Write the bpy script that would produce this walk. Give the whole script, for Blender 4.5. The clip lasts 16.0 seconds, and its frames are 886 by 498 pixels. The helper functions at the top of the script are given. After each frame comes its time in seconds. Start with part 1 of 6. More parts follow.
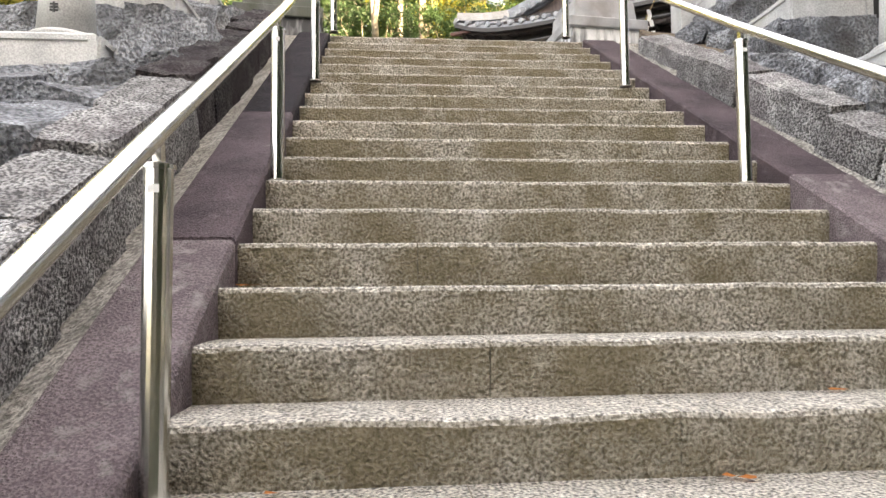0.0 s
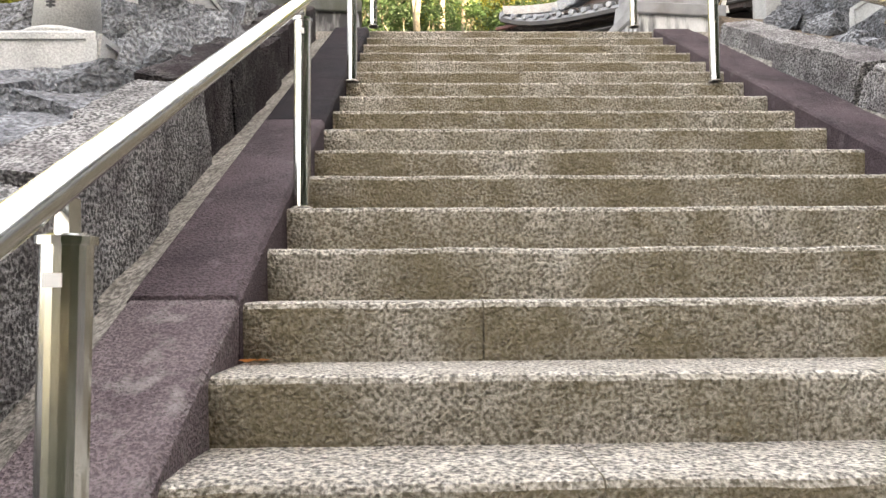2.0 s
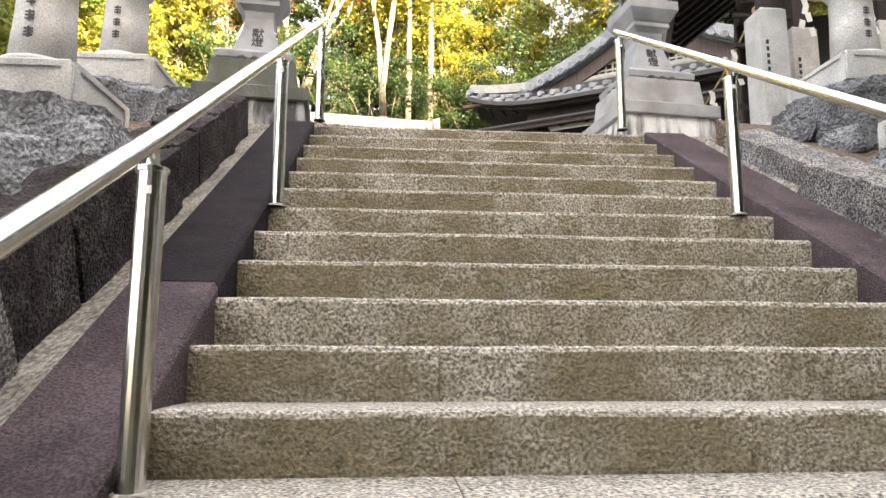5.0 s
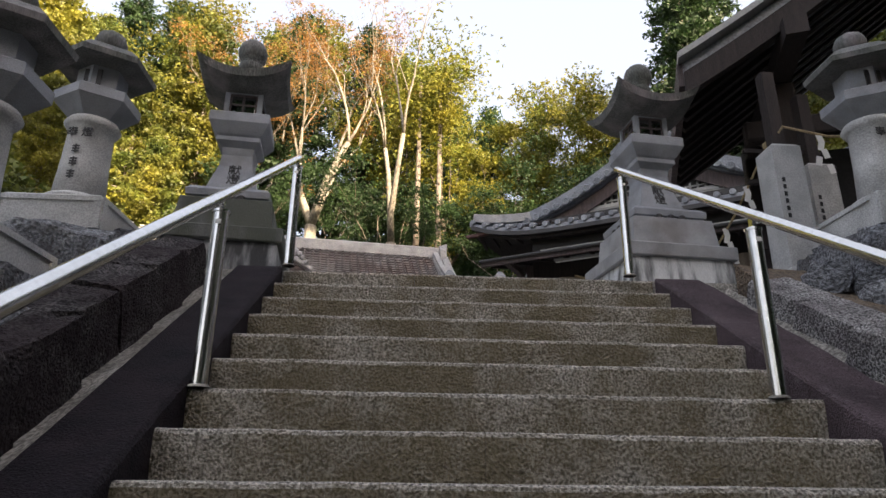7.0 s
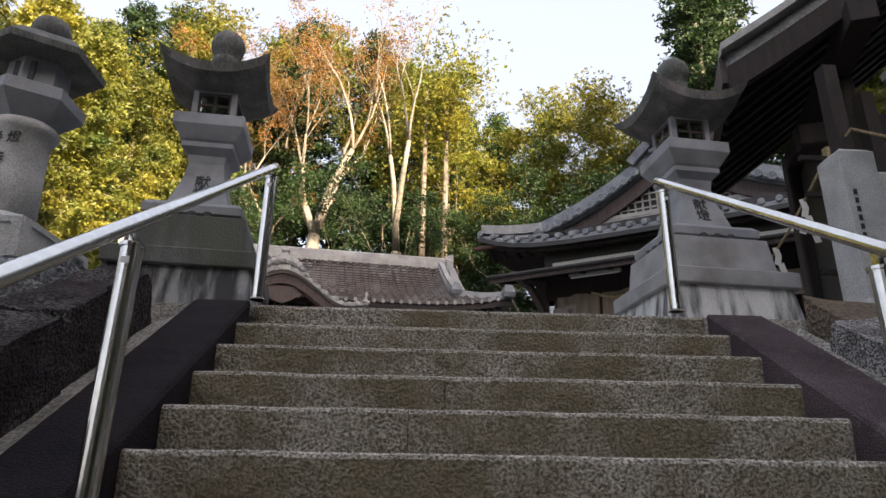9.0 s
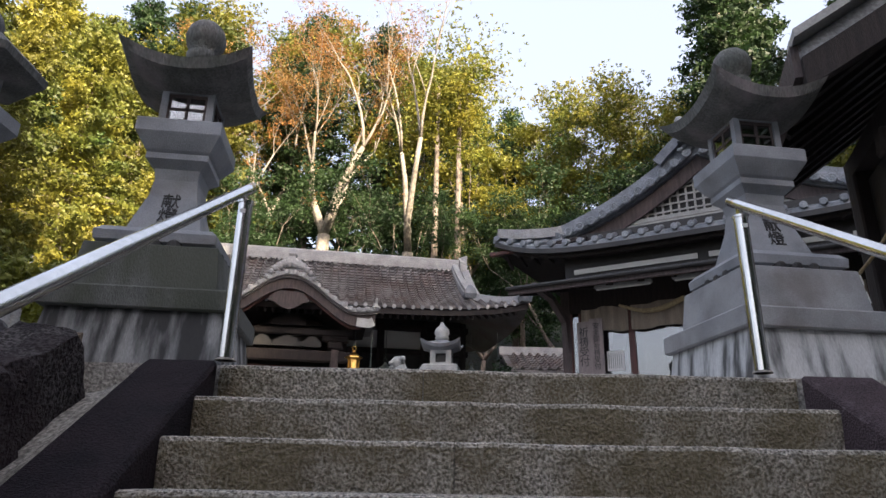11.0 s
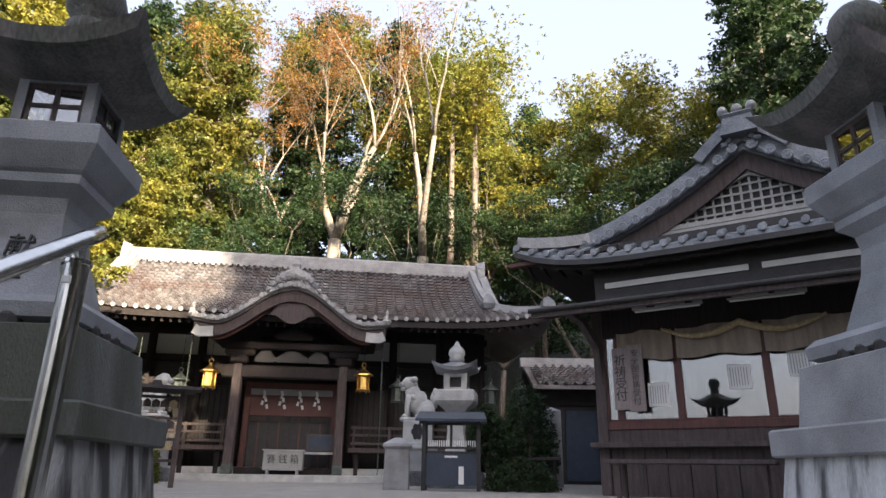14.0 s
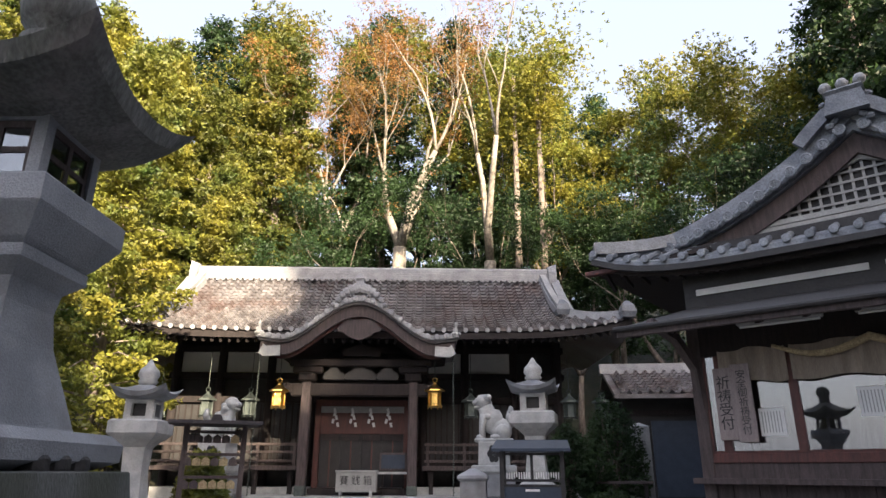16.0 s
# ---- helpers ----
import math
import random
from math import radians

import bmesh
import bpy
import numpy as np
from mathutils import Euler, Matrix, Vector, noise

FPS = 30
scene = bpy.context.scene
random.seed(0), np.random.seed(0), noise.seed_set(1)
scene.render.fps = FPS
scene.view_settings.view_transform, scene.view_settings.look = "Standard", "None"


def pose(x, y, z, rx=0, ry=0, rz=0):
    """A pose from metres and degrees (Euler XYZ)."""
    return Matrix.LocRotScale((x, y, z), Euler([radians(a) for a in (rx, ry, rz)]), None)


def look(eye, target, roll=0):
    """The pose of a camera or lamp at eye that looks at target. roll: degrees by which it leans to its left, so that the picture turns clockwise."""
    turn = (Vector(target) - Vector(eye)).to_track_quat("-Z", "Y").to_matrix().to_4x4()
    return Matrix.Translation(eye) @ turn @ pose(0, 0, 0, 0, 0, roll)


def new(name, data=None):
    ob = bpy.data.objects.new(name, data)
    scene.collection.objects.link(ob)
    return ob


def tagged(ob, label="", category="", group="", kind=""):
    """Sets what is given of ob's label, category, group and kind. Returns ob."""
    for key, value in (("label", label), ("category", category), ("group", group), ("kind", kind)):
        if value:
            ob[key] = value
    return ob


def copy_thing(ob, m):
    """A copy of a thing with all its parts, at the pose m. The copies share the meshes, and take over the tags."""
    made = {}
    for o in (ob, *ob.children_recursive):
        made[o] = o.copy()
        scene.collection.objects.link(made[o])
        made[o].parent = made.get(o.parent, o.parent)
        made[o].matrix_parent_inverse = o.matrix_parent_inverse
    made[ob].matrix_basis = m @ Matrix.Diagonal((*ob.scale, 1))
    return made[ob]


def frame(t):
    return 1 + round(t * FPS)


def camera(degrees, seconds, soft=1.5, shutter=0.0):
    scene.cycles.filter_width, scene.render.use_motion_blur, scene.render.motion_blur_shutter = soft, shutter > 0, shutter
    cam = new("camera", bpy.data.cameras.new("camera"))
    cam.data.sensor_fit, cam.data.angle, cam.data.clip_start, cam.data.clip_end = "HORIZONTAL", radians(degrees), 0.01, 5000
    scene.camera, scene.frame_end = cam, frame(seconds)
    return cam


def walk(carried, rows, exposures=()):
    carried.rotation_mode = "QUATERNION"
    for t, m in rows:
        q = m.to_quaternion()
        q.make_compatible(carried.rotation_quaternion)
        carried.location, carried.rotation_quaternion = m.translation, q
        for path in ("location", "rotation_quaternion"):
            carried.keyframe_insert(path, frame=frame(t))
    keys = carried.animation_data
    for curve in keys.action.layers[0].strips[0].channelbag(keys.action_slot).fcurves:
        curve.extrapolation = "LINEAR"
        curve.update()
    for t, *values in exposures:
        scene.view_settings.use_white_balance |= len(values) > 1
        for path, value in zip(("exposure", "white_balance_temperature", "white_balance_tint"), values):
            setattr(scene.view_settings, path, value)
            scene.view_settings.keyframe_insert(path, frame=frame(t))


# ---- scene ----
cam = camera(69.0, 16.0)

EXPOSURES = [(0, 3.85, 7050, 12), (5.0, 3.8, 7050, 12), (7.2, 1.95, 6250, 15), (9.2, 1.95, 6250, 15), (11.3, 1.95, 5850, 16), (16.0, 1.95, 5850, 16)]
PATH = [
    (0, (0.682, -1.773, 0.54), (0.852, 0.216, 0.654), -0.5),
    (0.5, (0.667, -1.672, 0.528), (0.755, 0.323, 0.633), -0.5),
    (1, (0.616, -1.37, 0.605), (0.675, 0.627, 0.693), -0.2),
    (1.5, (0.615, -1.237, 0.74), (0.656, 0.76, 0.842), -0.3),
    (2, (0.641, -1.076, 0.775), (0.683, 0.921, 0.881), -0.4),
    (2.5, (0.687, -0.896, 0.889), (0.737, 1.101, 0.999), -0.3),
    (3, (0.661, -0.711, 0.982), (0.718, 1.284, 1.116), -0.1),
    (3.5, (0.656, -0.565, 1.098), (0.737, 1.426, 1.274), -0.1),
    (4, (0.713, -0.379, 1.175), (0.824, 1.607, 1.387), -0.1),
    (4.5, (0.755, -0.243, 1.302), (0.891, 1.736, 1.557), -0.0),
    (5, (0.731, -0.067, 1.439), (0.884, 1.904, 1.737), 0.2),
    (7.5, (1.039, 0.662, 1.894), (1.138, 2.536, 2.586), 0.8),
    (8, (1.061, 0.858, 1.974), (1.157, 2.733, 2.664), 0.8),
    (8.5, (1.012, 1.061, 2.125), (1.104, 2.937, 2.812), 1.0),
    (9, (1.04, 1.277, 2.247), (1.126, 3.156, 2.928), 0.9),
    (11.5, (1.037, 2.21, 2.905), (1.078, 4.097, 3.567), 1.2),
    (12, (1.093, 2.451, 3.046), (1.129, 4.339, 3.705), 1.2),
    (12.5, (1.076, 2.665, 3.142), (1.106, 4.553, 3.801), 1.1),
    (13, (1.098, 2.852, 3.266), (1.123, 4.74, 3.926), 0.8),
    (13.5, (1.186, 3.059, 3.408), (1.197, 4.948, 4.066), 0.8),
    (14, (1.175, 3.259, 3.487), (1.164, 5.147, 4.146), 0.9),
    (14.5, (1.159, 3.431, 3.633), (1.137, 5.319, 4.291), 0.7),
    (15, (1.196, 3.633, 3.751), (1.152, 5.521, 4.408), 0.5),
    (15.5, (1.143, 3.845, 3.869), (1.013, 5.732, 4.521), 0.0),
    (16, (1.14, 4.003, 3.987), (0.922, 5.88, 4.641), 0.2),
]
walk(cam, [(t, look(eye, target, roll)) for t, eye, target, roll in PATH], EXPOSURES)

# ---- light ----
SUN_EL, SUN_AZ = 21.0, 150.0   # azimuth clockwise from +y
world = bpy.data.worlds.new("world")
scene.world = world
world.use_nodes = True
sky = world.node_tree.nodes.new("ShaderNodeTexSky")
sky.sky_type, sky.sun_disc = "NISHITA", False
sky.sun_elevation, sky.sun_rotation = radians(SUN_EL), radians(SUN_AZ)
sky.air_density, sky.dust_density, sky.ozone_density = 1.0, 7.0, 0.6
bg = world.node_tree.nodes["Background"]
bg.inputs[1].default_value = 0.15
# thin bright cloud over the clear sky
veil = world.node_tree.nodes.new("ShaderNodeMix")
veil.data_type = "RGBA"
veil.inputs[0].default_value = 0.65
veil.inputs[7].default_value = (2.02, 2.0, 1.98, 1)
world.node_tree.links.new(sky.outputs[0], veil.inputs[6])
world.node_tree.links.new(veil.outputs[2], bg.inputs[0])
sun_data = bpy.data.lights.new("sun", "SUN")
sun_data.energy, sun_data.angle, sun_data.color = 5.0, radians(0.6), (1.0, 0.80, 0.50)
sun = new("sun", sun_data)
a_ = radians(SUN_AZ)
sun.matrix_world = look((60 * math.sin(a_), 60 * math.cos(a_), 60 * math.tan(radians(SUN_EL))), (0, 0, 0))


# ---- materials ----
def mat(name, c1, c2, scale=6.0, rough=0.8, bump=0.3, metal=0.0, fine=60.0, speck=0.35, stain=None, stain_scale=1.2,
        stain_amount=0.5, bands=None, island=0.0, moss=None, bump_scale=0.02, stain_at=0.5, stain_soft=0.18, hard=0.15, detail=3.0):
    m = bpy.data.materials.new(name)
    m.use_nodes = True
    nt = m.node_tree
    N, L = nt.nodes, nt.links
    b = N["Principled BSDF"]
    geo = N.new("ShaderNodeNewGeometry")
    mp = N.new("ShaderNodeMapping")
    L.new(geo.outputs["Position"], mp.inputs[0])
    if bands:
        mp.inputs["Scale"].default_value = bands

    def nz(s, detail=4.0, src=mp):
        n = N.new("ShaderNodeTexNoise")
        n.inputs["Scale"].default_value, n.inputs["Detail"].default_value = s, detail
        L.new(src.outputs[0], n.inputs[0])
        return n

    def ramp(src, lo, hi):
        r = N.new("ShaderNodeMapRange")
        r.inputs[1].default_value, r.inputs[2].default_value = lo, hi
        L.new(src, r.inputs[0])
        return r.outputs[0]

    def mix(fac, a, c, kind="MIX"):
        x = N.new("ShaderNodeMix")
        x.data_type, x.blend_type = "RGBA", kind
        for sock, v in ((x.inputs[0], fac), (x.inputs[6], a), (x.inputs[7], c)):
            if isinstance(v, (int, float)):
                sock.default_value = v
            elif isinstance(v, tuple):
                sock.default_value = (*v, 1)
            else:
                L.new(v, sock)
        return x.outputs[2]
    big, small = nz(scale), nz(fine, detail)
    col = mix(ramp(big.outputs[0], 0.3, 0.7), c1, c2)
    if speck:
        g = ramp(small.outputs[0], 0.5 - hard, 0.5 + hard)
        w = N.new("ShaderNodeMath")
        w.operation = "MULTIPLY_ADD"
        L.new(g, w.inputs[0])
        w.inputs[1].default_value, w.inputs[2].default_value = 2 * speck, 1 - speck
        v = N.new("ShaderNodeCombineColor")
        for i in range(3):
            L.new(w.outputs[0], v.inputs[i])
        col = mix(1.0, col, v.outputs[0], "MULTIPLY")
    if stain:
        s = ramp(nz(stain_scale, 5.0, mp if bands else geo).outputs[0], stain_at, stain_at + stain_soft)
        k = N.new("ShaderNodeMath")
        k.operation = "MULTIPLY"
        L.new(s, k.inputs[0])
        k.inputs[1].default_value = stain_amount
        # keeps the stain to upright faces: moss, with riser shade painted in
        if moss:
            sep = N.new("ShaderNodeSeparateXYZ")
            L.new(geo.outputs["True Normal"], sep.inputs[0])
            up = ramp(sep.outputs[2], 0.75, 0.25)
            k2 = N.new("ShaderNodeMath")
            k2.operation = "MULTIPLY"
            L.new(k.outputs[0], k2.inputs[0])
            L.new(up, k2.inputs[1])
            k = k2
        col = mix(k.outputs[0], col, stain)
    if island:
        info = N.new("ShaderNodeObjectInfo")
        add = N.new("ShaderNodeMath")
        add.operation = "ADD"
        L.new(info.outputs["Random"], add.inputs[0])
        L.new(geo.outputs["Random Per Island"], add.inputs[1])
        r = ramp(add.outputs[0], 0.0, 2.0)
        hsv = N.new("ShaderNodeHueSaturation")
        mr = N.new("ShaderNodeMapRange")
        mr.inputs[3].default_value, mr.inputs[4].default_value = 1 - island, 1 + island
        L.new(r, mr.inputs[0])
        L.new(mr.outputs[0], hsv.inputs["Value"])
        L.new(col, hsv.inputs["Color"])
        col = hsv.outputs[0]
    L.new(col, b.inputs["Base Color"])
    b.inputs["Roughness"].default_value, b.inputs["Metallic"].default_value = rough, metal
    if bump:
        h = N.new("ShaderNodeMath")
        h.operation = "ADD"
        L.new(big.outputs[0], h.inputs[0])
        L.new(small.outputs[0], h.inputs[1])
        bp = N.new("ShaderNodeBump")
        bp.inputs["Strength"].default_value, bp.inputs["Distance"].default_value = bump, bump_scale
        L.new(h.outputs[0], bp.inputs["Height"])
        L.new(bp.outputs[0], b.inputs["Normal"])
    return m


# pale base paints skylight on the treads; riser stain is moss plus painted shade
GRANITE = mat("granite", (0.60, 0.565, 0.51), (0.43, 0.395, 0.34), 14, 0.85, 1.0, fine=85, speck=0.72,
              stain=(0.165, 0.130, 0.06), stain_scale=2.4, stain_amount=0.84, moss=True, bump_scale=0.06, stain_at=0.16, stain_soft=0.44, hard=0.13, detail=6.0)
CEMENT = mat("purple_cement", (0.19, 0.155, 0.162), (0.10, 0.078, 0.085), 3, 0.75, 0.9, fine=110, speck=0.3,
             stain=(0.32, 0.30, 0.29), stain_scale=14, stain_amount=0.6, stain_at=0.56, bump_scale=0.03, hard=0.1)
# same cement in two darker copies: shade up the slope put into the colour
CEMENT_MID = mat("half_shade_cement", (0.105, 0.08, 0.088), (0.05, 0.037, 0.043), 3, 0.75, 0.9, fine=110, speck=0.3,
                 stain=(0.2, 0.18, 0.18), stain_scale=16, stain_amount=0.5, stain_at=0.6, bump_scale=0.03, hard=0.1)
CEMENT_SHADE = mat("deep_shade_cement", (0.024, 0.017, 0.021), (0.010, 0.008, 0.011), 4, 0.8, 0.9, fine=110, speck=0.3,
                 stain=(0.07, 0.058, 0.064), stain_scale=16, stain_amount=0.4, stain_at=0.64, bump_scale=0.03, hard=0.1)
# old rough stone has little sheen
for m_ in (CEMENT, CEMENT_MID, CEMENT_SHADE):
    m_.node_tree.nodes["Principled BSDF"].inputs["Specular IOR Level"].default_value = 0.15
MORTAR = mat("mortar", (0.32, 0.30, 0.27), (0.17, 0.16, 0.14), 5, 0.95, 0.9, fine=50, speck=0.4, hard=0.1)
HEWN = mat("hewn_granite", (0.32, 0.315, 0.31), (0.13, 0.124, 0.124), 9, 0.9, 1.0, fine=75, speck=0.68,
           stain=(0.10, 0.08, 0.09), stain_scale=2.2, stain_amount=0.6, island=0.3, bump_scale=0.04, hard=0.08)
# shaded copy of HEWN: the upper west wall's deep shade is put into its colour
HEWN_DARK = mat("shaded_hewn_granite", (0.10, 0.092, 0.092), (0.025, 0.021, 0.023), 8, 0.9, 1.0, fine=70, speck=0.65,
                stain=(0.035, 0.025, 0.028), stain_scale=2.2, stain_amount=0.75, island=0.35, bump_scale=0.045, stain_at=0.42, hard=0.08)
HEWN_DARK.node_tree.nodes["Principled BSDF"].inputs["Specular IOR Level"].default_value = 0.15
ROUGH = mat("rough_stone", (0.30, 0.312, 0.335), (0.10, 0.106, 0.12), 4, 0.88, 1.0, fine=45, speck=0.42,
            stain=(0.06, 0.055, 0.055), stain_scale=2.8, stain_amount=0.75, island=0.35, bump_scale=0.07, hard=0.1)
LANTERN = mat("lantern_stone", (0.29, 0.305, 0.335), (0.175, 0.185, 0.205), 4, 0.62, 0.25, fine=140, speck=0.12,
              stain=(0.13, 0.12, 0.115), stain_scale=3, stain_amount=0.6)
LANTERN_ROOF = mat("mossy_lantern_roof", (0.15, 0.15, 0.15), (0.075, 0.083, 0.072), 5, 0.85, 0.5, fine=70, speck=0.25,
                   stain=(0.33, 0.28, 0.30), stain_scale=4, stain_amount=0.5, bands=(1, 1, 0.25))
POLISHED = mat("grey_dressed_stone", (0.32, 0.325, 0.34), (0.20, 0.205, 0.215), 4, 0.6, 0.22, fine=140, speck=0.12,
               stain=(0.12, 0.10, 0.095), stain_scale=3.0, stain_amount=0.6)
MOSSY = mat("mossy_dressed_stone", (0.15, 0.155, 0.155), (0.085, 0.09, 0.088), 4, 0.7, 0.4, fine=140, speck=0.2,
            stain=(0.04, 0.046, 0.028), stain_scale=2.6, stain_amount=0.8, bands=(1, 1, 0.35), stain_at=0.42)
MOSSY_RENDER = mat("blackened_render", (0.30, 0.305, 0.31), (0.17, 0.175, 0.175), 3, 0.85, 0.3, fine=60, speck=0.15,
                   stain=(0.03, 0.03, 0.032), stain_scale=3.0, stain_amount=0.92, bands=(3.5, 3.5, 0.5), stain_at=0.42, stain_soft=0.16)
RENDERED = mat("streaked_render", (0.56, 0.57, 0.575), (0.40, 0.41, 0.415), 3, 0.85, 0.3, fine=60, speck=0.12,
               stain=(0.05, 0.05, 0.05), stain_scale=3.0, stain_amount=0.9, bands=(3.5, 3.5, 0.5), stain_at=0.47, stain_soft=0.16)
PALE = mat("pale_stone", (0.50, 0.505, 0.50), (0.34, 0.345, 0.345), 5, 0.8, 0.3, fine=90, speck=0.2,
           stain=(0.3, 0.3, 0.28), stain_scale=3, stain_amount=0.5)
STEEL = mat("polished_steel", (0.72, 0.72, 0.70), (0.62, 0.62, 0.60), 3, 0.2, 0.0, metal=1.0, fine=30, speck=0.06)
EARTH = mat("earth", (0.17, 0.125, 0.085), (0.10, 0.08, 0.06), 4, 0.95, 1.0, fine=40, speck=0.4, bump_scale=0.05)
GRAVEL = mat("courtyard_gravel", (0.36, 0.34, 0.31), (0.26, 0.25, 0.23), 3, 0.95, 0.8, fine=60, speck=0.4)
FOREST = mat("forest_floor", (0.06, 0.055, 0.03), (0.035, 0.045, 0.02), 1, 0.95, 1.0, fine=12, speck=0.4, bump_scale=0.2)
TILE = mat("grey_roof_tile", (0.30, 0.285, 0.288), (0.12, 0.108, 0.11), 2, 0.3, 0.3, fine=30, speck=0.25,
           stain=(0.13, 0.075, 0.06), stain_scale=0.8, stain_amount=0.6, island=0.5)
TILE_PALE = mat("weathered_ridge_tile", (0.36, 0.36, 0.37), (0.22, 0.22, 0.232), 3, 0.42, 0.3, fine=40, speck=0.2, island=0.12)
TILE_BLUE = mat("blue_grey_tile", (0.24, 0.258, 0.285), (0.115, 0.126, 0.148), 3, 0.36, 0.3, fine=40, speck=0.25, island=0.35)
WOOD = mat("dark_wood", (0.030, 0.021, 0.02), (0.014, 0.011, 0.011), 4, 0.8, 0.4, fine=40, speck=0.3, bands=(6, 6, 0.8))
WOOD_GREY = mat("weathered_wood", (0.098, 0.076, 0.074), (0.05, 0.038, 0.038), 4, 0.75, 0.4, fine=40, speck=0.25, bands=(6, 6, 0.8))
WOOD_RED = mat("red_brown_board", (0.11, 0.035, 0.028), (0.06, 0.024, 0.02), 4, 0.55, 0.2, fine=30, speck=0.2, bands=(6, 6, 0.8))
BLACK = mat("black_wood", (0.03, 0.028, 0.028), (0.018, 0.017, 0.018), 4, 0.6, 0.3, fine=30, speck=0.2)
PLASTER = mat("white_plaster", (0.74, 0.73, 0.70), (0.66, 0.65, 0.62), 2, 0.9, 0.1, fine=40, speck=0.05)
PAPER = mat("white_paper", (0.8, 0.8, 0.79), (0.74, 0.74, 0.73), 3, 0.8, 0.0, fine=30, speck=0.03)
GOLD = mat("gilt_metal", (0.83, 0.56, 0.17), (0.62, 0.40, 0.10), 12, 0.32, 0.4, metal=1.0, fine=60, speck=0.2)
BRONZE = mat("patinated_bronze", (0.12, 0.14, 0.125), (0.07, 0.085, 0.08), 8, 0.55, 0.3, metal=0.6, fine=40, speck=0.2)
BLUE_METAL = mat("blue_painted_metal", (0.045, 0.06, 0.09), (0.03, 0.042, 0.065), 4, 0.4, 0.1, fine=30, speck=0.1)
SIGN_WOOD = mat("grey_sign_wood", (0.30, 0.25, 0.24), (0.22, 0.18, 0.175), 4, 0.7, 0.2, fine=40, speck=0.15, bands=(6, 6, 0.8))
INK = mat("black_ink", (0.03, 0.03, 0.032), (0.02, 0.02, 0.022), 5, 0.7, 0.0, speck=0.0)
SILVER = mat("grey_painted_board", (0.36, 0.36, 0.35), (0.28, 0.28, 0.27), 4, 0.6, 0.1, fine=40, speck=0.12)
CURTAIN = mat("beige_curtain", (0.30, 0.25, 0.20), (0.22, 0.18, 0.14), 5, 0.9, 0.2, fine=60, speck=0.12, bands=(3, 3, 0.3))
ROPE = mat("straw_rope", (0.42, 0.34, 0.2), (0.3, 0.23, 0.13), 14, 0.9, 0.6, fine=60, speck=0.3)
BARK = mat("grey_bark", (0.24, 0.20, 0.165), (0.13, 0.105, 0.085), 3, 0.9, 1.0, fine=14, speck=0.35, bands=(1, 1, 0.3), bump_scale=0.06)
BARK_PALE = mat("pale_bark", (0.34, 0.305, 0.255), (0.19, 0.165, 0.135), 2.2, 0.85, 0.8, fine=10, speck=0.25, bump_scale=0.05)


def leaf_mat(name, c1, c2, through_light=0.35, sc=0.5):
    m = mat(name, c1, c2, sc, 0.55, 0.0, fine=3.0, speck=0.25, island=0.45)
    nt = m.node_tree
    b = nt.nodes["Principled BSDF"]
    out = nt.nodes["Material Output"]
    tr = nt.nodes.new("ShaderNodeBsdfTranslucent")
    mx = nt.nodes.new("ShaderNodeMixShader")
    mx.inputs[0].default_value = through_light
    nt.links.new(b.inputs["Base Color"].links[0].from_socket, tr.inputs[0])
    nt.links.new(b.outputs[0], mx.inputs[1])
    nt.links.new(tr.outputs[0], mx.inputs[2])
    nt.links.new(mx.outputs[0], out.inputs[0])
    return m


LEAF_CEDAR = leaf_mat("yellow_green_leaves", (0.26, 0.235, 0.028), (0.06, 0.10, 0.02))
LEAF_DARK = leaf_mat("dark_green_leaves", (0.045, 0.085, 0.022), (0.018, 0.042, 0.016))
LEAF_GOLD = leaf_mat("golden_leaves", (0.31, 0.27, 0.03), (0.10, 0.145, 0.02))
LEAF_RUST = leaf_mat("rust_leaves", (0.38, 0.17, 0.04), (0.30, 0.19, 0.06))
LEAF_FALLEN = leaf_mat("fallen_orange_leaf", (0.45, 0.17, 0.03), (0.35, 0.12, 0.03))
LEAF_SHRUB = leaf_mat("clipped_shrub_leaves", (0.05, 0.085, 0.02), (0.03, 0.06, 0.018))


def glass_mat(name, ior):
    m = bpy.data.materials.new(name)
    m.use_nodes = True
    b = m.node_tree.nodes["Principled BSDF"]
    b.inputs["Base Color"].default_value = (0.92, 0.95, 0.95, 1)
    b.inputs["Roughness"].default_value = 0.01
    b.inputs["Transmission Weight"].default_value = 1.0
    b.inputs["IOR"].default_value = ior
    return m


GLASS = glass_mat("window_glass", 2.3)


# ---- building helpers ----
def part(name, bm, material, parent=None, label="", smooth=False):
    me = bpy.data.meshes.new(name)
    bmesh.ops.recalc_face_normals(bm, faces=bm.faces)
    bm.to_mesh(me)
    bm.free()
    me.materials.append(material)
    if smooth:
        me.shade_smooth()
    ob = new(name, me)
    if parent:
        ob.parent = parent
    if label:
        tagged(ob, label)
    return ob


def thing(name, label, category, m=None, group="", kind=""):
    ob = new(name)
    ob.empty_display_size = 0.1
    if m is not None:
        ob.matrix_basis = m
    return tagged(ob, label, category, group, kind)


def B():
    return bmesh.new()


